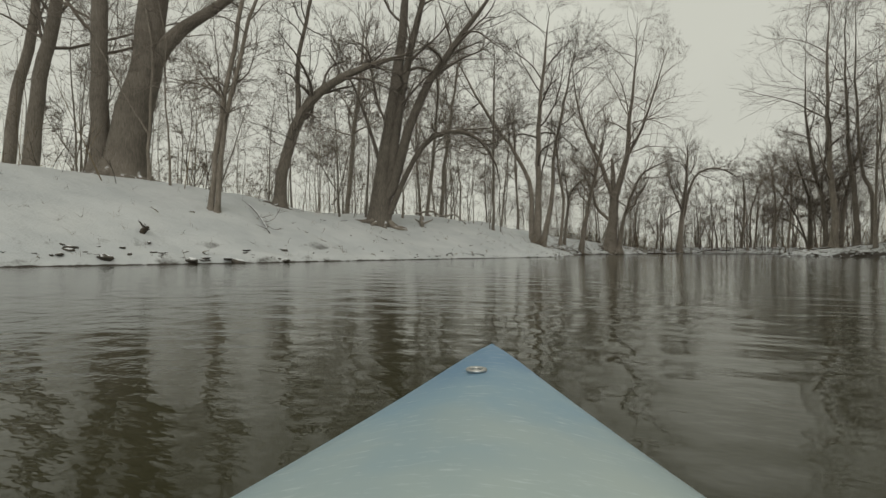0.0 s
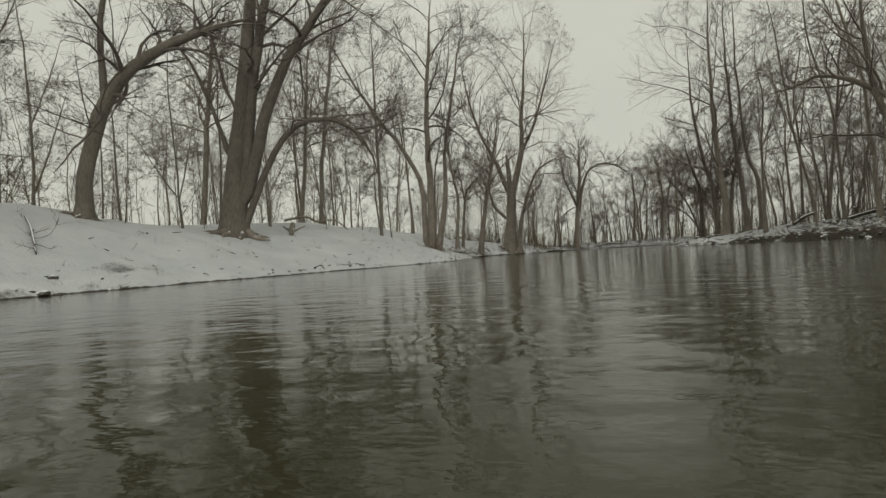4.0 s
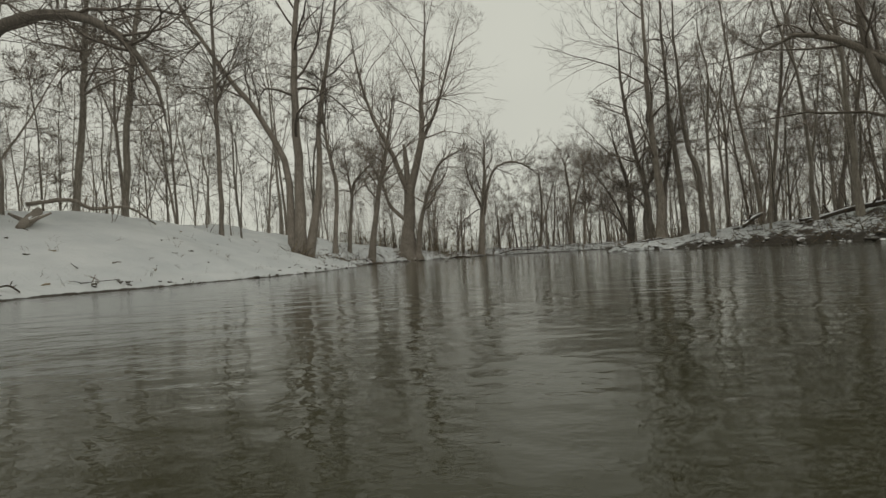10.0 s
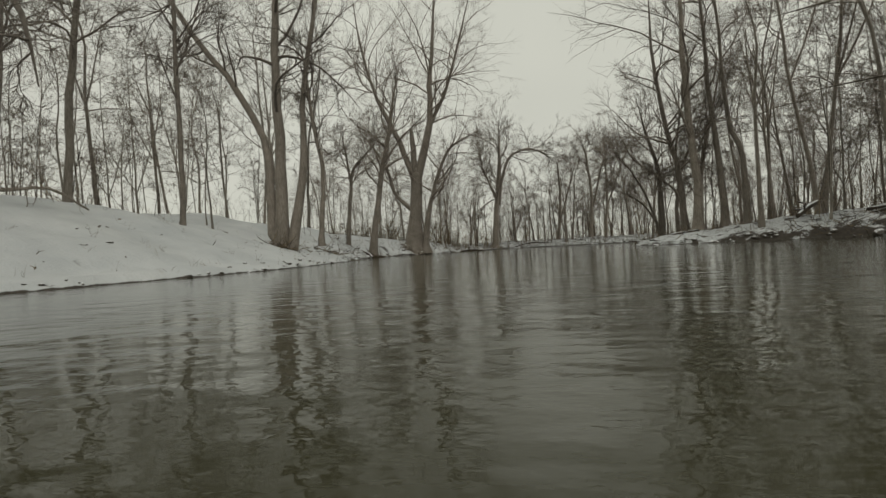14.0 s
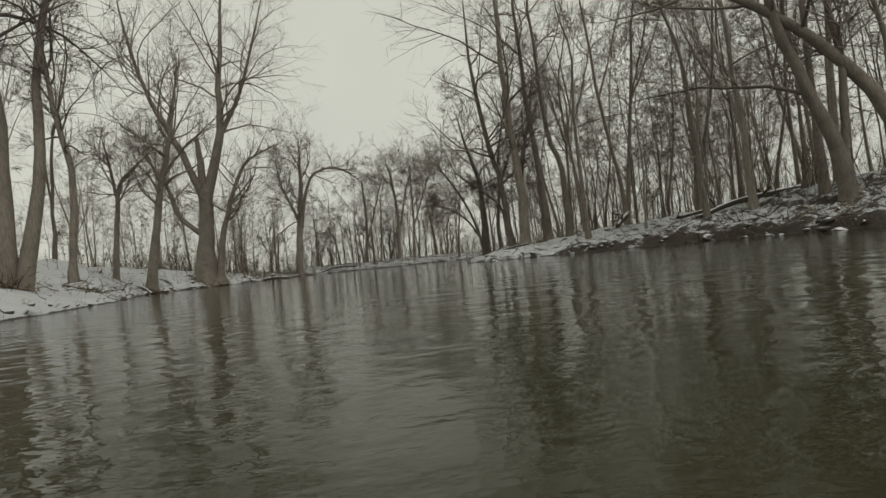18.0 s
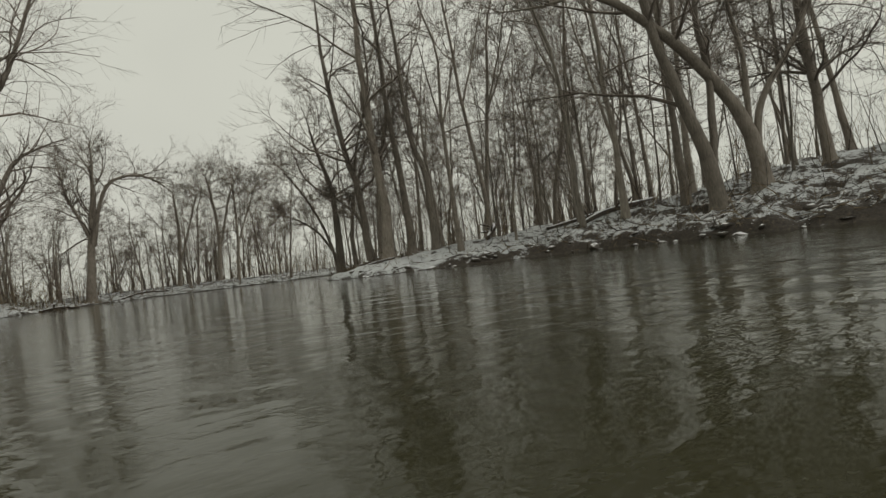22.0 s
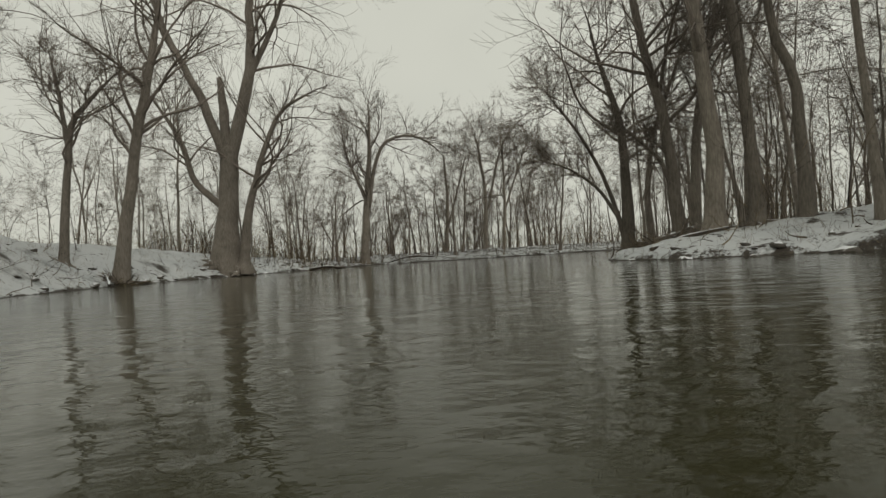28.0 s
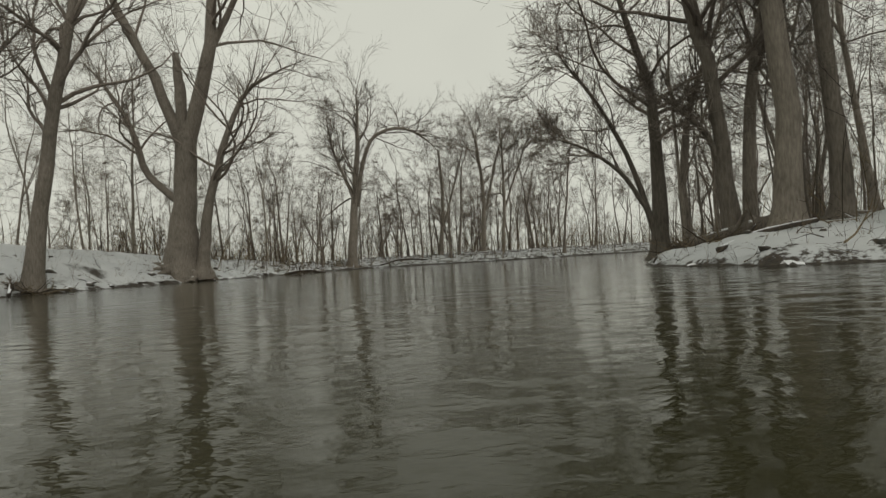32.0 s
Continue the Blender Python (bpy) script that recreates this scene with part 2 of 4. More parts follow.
def lumps(p, cell, seed):
    """Smooth value noise on the plan, from -1 to 1."""
    grid = np.random.default_rng(seed).uniform(-1, 1, (64, 64))
    q = p / cell
    i = np.floor(q).astype(int)
    f = q - i
    f = f * f * (3 - 2 * f)
    g = lambda dx, dy: grid[(i[:, 0] + dx) % 64, (i[:, 1] + dy) % 64]
    top = g(0, 0) * (1 - f[:, 0]) + g(1, 0) * f[:, 0]
    low = g(0, 1) * (1 - f[:, 0]) + g(1, 1) * f[:, 0]
    return top * (1 - f[:, 1]) + low * f[:, 1]


def ground_height(p):
    p = np.atleast_2d(np.asarray(p, float))[:, :2]
    wob = np.stack([lumps(p, 1.7, 3), lumps(p, 1.7, 4)], 1) * 0.22 + np.stack([lumps(p, 0.6, 5), lumps(p, 0.6, 6)], 1) * 0.1
    q = p + wob
    dl, dr, wet, y = shore_distance(q, LEFT_SHORE), shore_distance(q, RIGHT_SHORE), in_river(q), p[:, 1]
    hl = np.interp(dl, [0, 0.16, 0.75, 1.05, 1.35, 2.5, 5, 8.5, 12.5, 40, 200], [0, 0.18, 0.24, 0.34, 0.52, 0.86, 1.6, 2.4, 2.7, 2.8, 2.6])
    low = np.interp(dl, [0, 0.25, 0.9, 2.5, 5, 8.5, 12.5, 40, 200], [0, 0.22, 0.38, 0.85, 1.6, 2.4, 2.7, 2.8, 2.6])
    hl = np.where(y > 46, low, hl)
    hl = hl * np.interp(y, [0, 16, 21, 27, 33, 39, 45, 56, 61, 66, 80, 95], [1.4, 1.4, 1.25, 1.0, 1.15, 1.2, 1.0, 1.7, 2.7, 1.9, 0.9, 0.5])
    hl = np.minimum(hl, np.interp(y, [44, 52], [0.9, 0.62]) * dl)
    hl = np.minimum(hl, np.interp(y, [40, 52, 60, 75, 95], [9, 2.6, 2.3, 1.6, 1.0]))
    hr = np.interp(dr, [0, 0.25, 0.45, 1.2, 3, 6, 12, 25, 60, 200], [0, 0.28, 0.38, 0.5, 0.88, 1.6, 2.7, 3.9, 5.2, 6])
    hr = hr * np.interp(y, [42, 46, 48, 60, 75, 95], [1, 0.8, 0.62, 0.55, 0.45, 0.35])
    hl = hl + lumps(p, 2.5, 7) * 0.1 * np.clip(dl / 3, 0, 1) + lumps(p, 0.7, 8) * 0.05 * np.clip(dl / 0.5, 0, 1)
    rough = np.interp(y, [26, 32, 44, 47, 58, 66], [0.5, 1, 1, 0.4, 0.4, 0.7])
    crag = 0.5 - np.abs(lumps(q, 1.1, 11))
    hr = hr + (lumps(p, 2.2, 9) * 0.22 + lumps(p, 0.8, 10) * 0.17 + crag * 0.2) * rough * np.clip(dr / 0.9, 0, 1)
    broken = (0.5 - np.abs(lumps(p + wob, 0.62, 13))) * 0.2 + (0.5 - np.abs(lumps(p - wob, 0.33, 14))) * 0.11
    hr = hr + broken * rough * np.clip(dr / 0.3, 0, 1) * np.interp(dr, [4, 9], [1, 0.5])
    bed = -np.minimum(np.minimum(dl, dr) * 0.5, 1.2)
    return np.where(wet, bed, np.where(dl < dr, hl, hr))


def height(x, y):
    return float(ground_height([(x, y)])[0])


def mesh_object(name, verts, faces, mat, parent=None, smooth=True):
    """verts: n x 3; faces: m x 4 or m x 3 indices."""
    me = bpy.data.meshes.new(name)
    verts, faces = np.asarray(verts, np.float32), np.asarray(faces, np.int32)
    k = faces.shape[1]
    me.vertices.add(len(verts))
    me.vertices.foreach_set("co", verts.ravel())
    me.loops.add(faces.size)
    me.loops.foreach_set("vertex_index", faces.ravel())
    me.polygons.add(len(faces))
    me.polygons.foreach_set("loop_start", np.arange(0, faces.size, k, dtype=np.int32))
    me.polygons.foreach_set("loop_total", np.full(len(faces), k, np.int32))
    if smooth:
        me.polygons.foreach_set("use_smooth", np.ones(len(faces), bool))
    me.materials.append(mat)
    me.update(calc_edges=True)
    ob = new(name, me)
    ob.parent = parent
    return ob


def axis(lo, hi, step, reach):
    mid_part = np.arange(lo, hi + step, step)
    grow, out, s = [], [], step
    a, c = lo, hi + step
    while c < reach:
        s *= 1.25
        a, c = a - s, c + s
        grow.append(a)
        out.append(c)
    return np.concatenate([grow[::-1], mid_part, out])


def finer(line, lo, hi):
    """Halves the steps of a grid line between lo and hi."""
    mid = (line[:-1] + line[1:]) / 2
    return np.sort(np.concatenate([line, mid[(mid > lo) & (mid < hi)]]))


gx, gy = finer(axis(-34, 32, 0.26, 2500), 4, 21), finer(axis(-8, 112, 0.3, 2500), 29, 55)
px, py = np.meshgrid(gx, gy, indexing="xy")
plan = np.stack([px.ravel(), py.ravel()], 1)
gz = ground_height(plan)
nx, ny = len(gx), len(gy)
corner = (np.arange(ny - 1)[:, None] * nx + np.arange(nx - 1)[None]).ravel()
ground = mesh_object("ground", np.column_stack([plan, gz]), np.stack([corner, corner + 1, corner + nx + 1, corner + nx], 1), SNOW)
tagged(ground, "snow-covered river banks with patches of bare dark earth", "ground", kind="structure")
dl, dr = shore_distance(plan, LEFT_SHORE), shore_distance(plan, RIGHT_SHORE)
bare = np.where(dl < dr, np.interp(dl, [0, 0.12, 0.3, 3, 8, 16, 30], [0.52, 0.38, 0.28, 0.26, 0.3, 0.36, 0.42]), np.interp(dr, [0, 0.3, 1, 8, 25], [0.64, 0.57, 0.53, 0.52, 0.54]) - 0.13 * np.exp(-((plan[:, 1] - 52.5) / 5.5) ** 2) * np.interp(dr, [2.5, 6], [1, 0.2]))
bare = np.where(dl < dr, bare + np.interp(plan[:, 1], [43, 48, 57, 68, 76, 90], [0, 0.1, 0.14, 0.14, 0.15, 0.24]), bare)
ground.data.attributes.new("bare", "FLOAT", "POINT").data.foreach_set("value", bare.astype(np.float32))

river = mesh_object("water", [(-2500, -2500, 0), (2500, -2500, 0), (2500, 2500, 0), (-2500, 2500, 0)], [(0, 1, 2, 3)], WATER)
tagged(river, "calm brown river with small ripples reflecting grey sky", "river", kind="structure")


# ---- bare winter trees ----
def unit(v):
    return v / np.maximum(np.linalg.norm(v, axis=-1, keepdims=True), 1e-9)


def grow(rng, start, way, length, radius, steps, wobble, lift, tip=0.25):
    """Many branches at once: their polylines (n, steps + 1, 3) and radii."""
    count = len(start)
    pts, rad = np.zeros((count, steps + 1, 3)), np.zeros((count, steps + 1))
    pts[:, 0], rad[:, 0] = start, radius
    d, bend = unit(way), rng.normal(0, wobble * 0.9, (count, 3))
    for s in range(1, steps + 1):
        d = unit(d + bend + rng.normal(0, wobble * 0.8, (count, 3)) + np.array([0, 0, lift]))
        pts[:, s] = pts[:, s - 1] + d * (length / steps)[:, None]
        rad[:, s] = radius * (1 - (1 - tip) * s / steps)
    return pts, rad


def sprout(rng, pts, rad, each, lo, hi, spread, long_lo, long_hi, thin):
    """Side branches on given polylines: starts, ways, lengths, radii."""
    count, steps = pts.shape[0], pts.shape[1] - 1
    at = rng.uniform(lo, hi, (count, each)) * steps
    i = np.minimum(at.astype(int), steps - 1)
    f = (at - i)[..., None]
    row = np.arange(count)[:, None]
    a, c = pts[row, i], pts[row, i + 1]
    start, along = a * (1 - f) + c * f, unit(c - a)
    side = unit(np.cross(along, rng.normal(0, 1, (count, each, 3))))
    ang = np.radians(rng.uniform(spread * 0.6, spread * 1.4, (count, each)))[..., None]
    way = along * np.cos(ang) + side * np.sin(ang)
    whole = np.linalg.norm(np.diff(pts, axis=1), axis=2).sum(1)[:, None]
    length = whole * rng.uniform(long_lo, long_hi, (count, each)) * (1.15 - 0.6 * at / steps)
    r = (rad[row, i] * (1 - f[..., 0]) + rad[row, i + 1] * f[..., 0]) * thin
    return start.reshape(-1, 3), way.reshape(-1, 3), length.ravel(), r.ravel()


def tubes(pts, rad, sides, lump=0.0, rng=None, flute=None):
    """Tapered tubes round polylines: vertices and quads."""
    count, k = pts.shape[0], pts.shape[1]
    tan = unit(np.gradient(pts, axis=1))
    ref = np.where(np.abs(unit(pts[:, -1] - pts[:, 0])[:, 2:3]) > 0.8, [[1.0, 0.13, 0.0]], [[0.0, 0.1, 1.0]])[:, None]
    u = unit(np.cross(tan, np.broadcast_to(ref, tan.shape)))
    w = np.cross(tan, u)
    ang = np.arange(sides) * 2 * np.pi / sides
    r = rad[..., None]
    if lump:
        r = r * (1 + rng.uniform(-lump, lump, (count, k, sides)))
    if flute is not None:
        r = r * (1 + flute[None, :, None] * np.cos(5 * ang + rng.uniform(0, 6)))
    ring = pts[:, :, None] + (u[:, :, None] * np.cos(ang)[:, None] + w[:, :, None] * np.sin(ang)[:, None]) * np.broadcast_to(r, (count, k, sides))[..., None]
    base = (np.arange(count)[:, None, None] * k + np.arange(k - 1)[None, :, None]) * sides
    a, c = np.arange(sides)[None, None], (np.arange(sides) + 1)[None, None] % sides
    quads = np.stack([base + a, base + c, base + sides + c, base + sides + a], -1).reshape(-1, 4)
    return ring.reshape(-1, 3), quads


def joined(*pieces):
    verts, faces, n = [], [], 0
    for v, q in pieces:
        verts.append(v)
        faces.append(q + n)
        n += len(v)
    return np.concatenate(verts), np.concatenate(faces)


def smooth_line(points, steps):
    """A stem through its control points, with radii."""
    p = np.array(points, float)
    if len(p) == 2:
        p = np.stack([p[0], p.mean(0), p[1]])
    q = np.concatenate([[2 * p[0] - p[1]], p, [2 * p[-1] - p[-2]]])
    t = np.linspace(0, len(p) - 1 - 1e-6, steps + 1)
    i = t.astype(int)
    f = (t - i)[:, None]
    a, c, d, e = q[i], q[i + 1], q[i + 2], q[i + 3]
    s = 0.5 * (2 * c + (d - a) * f + (2 * a - 5 * c + 4 * d - e) * f**2 + (3 * c - a - 3 * d + e) * f**3)
    return s[:, :3], np.maximum(s[:, 3], 0.01)


def heel(start, stems):
    """Where a side stem is rooted inside the stem that bears it."""
    near = np.concatenate(stems)
    near = near[near[:, 2] < start[2] + 0.05]
    return near[np.argmin(np.linalg.norm(near - start + [0, 0, 0.35], axis=1))][None]


def tree_parts(seed, stems, limbs, branches, twigs, fine=0.007, crown=0.3, ends=2, reach=1.0):
    rng = np.random.default_rng(seed)
    trunk, stubs, lp, lr = [], [], [], []
    main = max(s[0][3] for s in stems)
    for s in stems:
        steps = 14
        p, r = smooth_line(s, steps)
        length = np.linalg.norm(np.diff(p, axis=0), axis=1).sum()
        p[2:] += rng.normal(0, 0.012 * length / steps * 2, (steps - 1, 3))
        if r[-1] < 0.11:
            r[-4:] *= [0.9, 0.75, 0.55, 0.3]
        thick = s[0][3] > main * 0.3
        if s[0][2] < 0.6:
            # spreading roots at the foot
            up, seg = unit(p[1] - p[0]), np.linalg.norm(p[1] - p[0])
            rise = np.array([0.0, 0.16, 0.4, 0.8]) * min(1.0, seg)
            foot = np.concatenate([[p[0] - [0, 0, 0.4]], p[0] + up * rise[:, None]])
            fr = (r[0] + (r[1] - r[0]) * np.concatenate([[0], rise / seg])) * ([1.3, 1.18, 1.08, 1.03, 1.0] if s[0][3] > s[1][3] * 1.5 else [1.75, 1.5, 1.25, 1.1, 1.0] if r[0] > 0.25 else [1.4, 1.25, 1.12, 1.04, 1.0])
            q, qr = np.concatenate([foot, p[1:]]), np.concatenate([fr, r[1:]])
            flute = np.concatenate([[0.2, 0.17, 0.12, 0.08, 0.05], np.zeros(steps)])
            trunk.append(tubes(q[None], qr[None], 16 if thick else 9, 0.04, rng, flute))
        elif r[-1] > 0.11:
            q, qr = np.concatenate([heel(p[0], lp), p, p[-1:] + [[0.03, 0.02, 0.12]], p[-1:]]), np.concatenate([r[:1] * 0.9, r, [r[-1] * 0.5, 0.01]])
            stubs.append(tubes(q[None], qr[None], 10, 0.12, rng))
        else:
            trunk.append(tubes(np.concatenate([heel(p[0], lp), p])[None], np.concatenate([r[:1] * 0.9, r])[None], 12 if thick else 8, 0.05, rng))
        lp.append(p)
        lr.append(r)
    lp, lr = np.array(lp), np.array(lr)
    # limbs off the stems and at their ends, branches off limbs, twigs off branches
    whole = lr[:, -1] < 0.11
    lp, lr = lp[whole], lr[whole]
    st, wy, ln, rd = sprout(rng, lp, lr, limbs, crown, 0.97, 50, 0.2 * reach, 0.5 * reach, 0.42)
    tips = sprout(rng, lp, lr, ends, 0.9, 1.0, 26, 0.16 * reach, 0.3 * reach, 0.75)
    st, wy, ln, rd = (np.concatenate([a, c]) for a, c in zip((st, wy, ln, rd), tips))
    up = st[:, 2] > 1.5
    st, wy, ln, rd = st[up], wy[up], ln[up], rd[up]
    wy[:, 2] = np.maximum(wy[:, 2], -0.1)
    p1, r1 = grow(rng, st, wy, ln, np.clip(rd, fine * 2.0, 0.09), 9, 0.18, 0.06, 0.14)
    st, wy, ln, rd = sprout(rng, p1, r1, branches, 0.15, 0.97, 42, 0.32, 0.62, 0.6)
    s2 = sprout(rng, lp, lr, 3, 0.35, 1.0, 46, 0.09, 0.2, 0.25)
    st, wy, ln, rd = (np.concatenate([a, c]) for a, c in zip((st, wy, ln, rd), s2))
    p2, r2 = grow(rng, st, wy, ln, np.clip(rd, fine * 1.2, 0.03), 4 if fine < 0.008 else 3, 0.14, 0.05, 0.35)
    st, wy, ln, rd = sprout(rng, p2, r2, twigs, 0.1, 1.0, 38, 0.45, 0.8, 0.6)
    p3, r3 = grow(rng, st, wy, np.clip(ln, 0.3, 1.7), np.full(len(st), fine), 2 if fine < 0.008 else 1, 0.13, 0.05, 0.45)
    return joined(*trunk), joined(tubes(p1, r1, 5), tubes(p2, r2, 3), tubes(p3, r3, 3)), stubs


def tree(name, seed, stems, limbs, branches, twigs, label, group, mat=None, fine=0.007, crown=0.3, ends=2, reach=1.0):
    root = new(name)
    root.empty_display_size = 0.3
    wood, boughs, stubs = tree_parts(seed, stems, limbs, branches, twigs, fine, crown, ends, reach)
    mesh_object("trunk", *wood, mat or BARK, root)
    mesh_object("crown", *boughs, TWIG, root)
    for s in stubs:
        tagged(mesh_object("broken_stub", *s, mat or BARK, root), "broken jagged stub")
    return tagged(root, label, "tree", group)


def roots(ob, seed, r, count, spread):
    """Bare roots that grip the bank round the foot of a big tree."""
    rng = np.random.default_rng(seed)
    for k in range(count):
        a = 6.28 * (k + rng.uniform(-0.3, 0.3)) / count
        out = np.array([math.cos(a), math.sin(a)])
        side = np.array([-out[1], out[0]])
        pts = []
        for f, up in ((0.45, 0.55), (0.85, 0.22), (1.15, 0.05), (1.6, 0.0), (2.1, -0.12)):
            q = out * (r * f * (spread if f > 1 else 1) + 0.05) + side * r * rng.normal(0, 0.16 * f)
            z = height(ob.location.x + q[0], ob.location.y + q[1]) - ob.location.z
            pts.append((*q, max(z, -0.25) * min(f, 1) + up * r * rng.uniform(0.7, 1.2), r * (0.34 - 0.14 * f) * rng.uniform(0.7, 1.1)))
        p, rr = smooth_line(pts, 10)
        mesh_object("root", *tubes(p[None], rr[None], 8, 0.1, rng), BARK, ob)


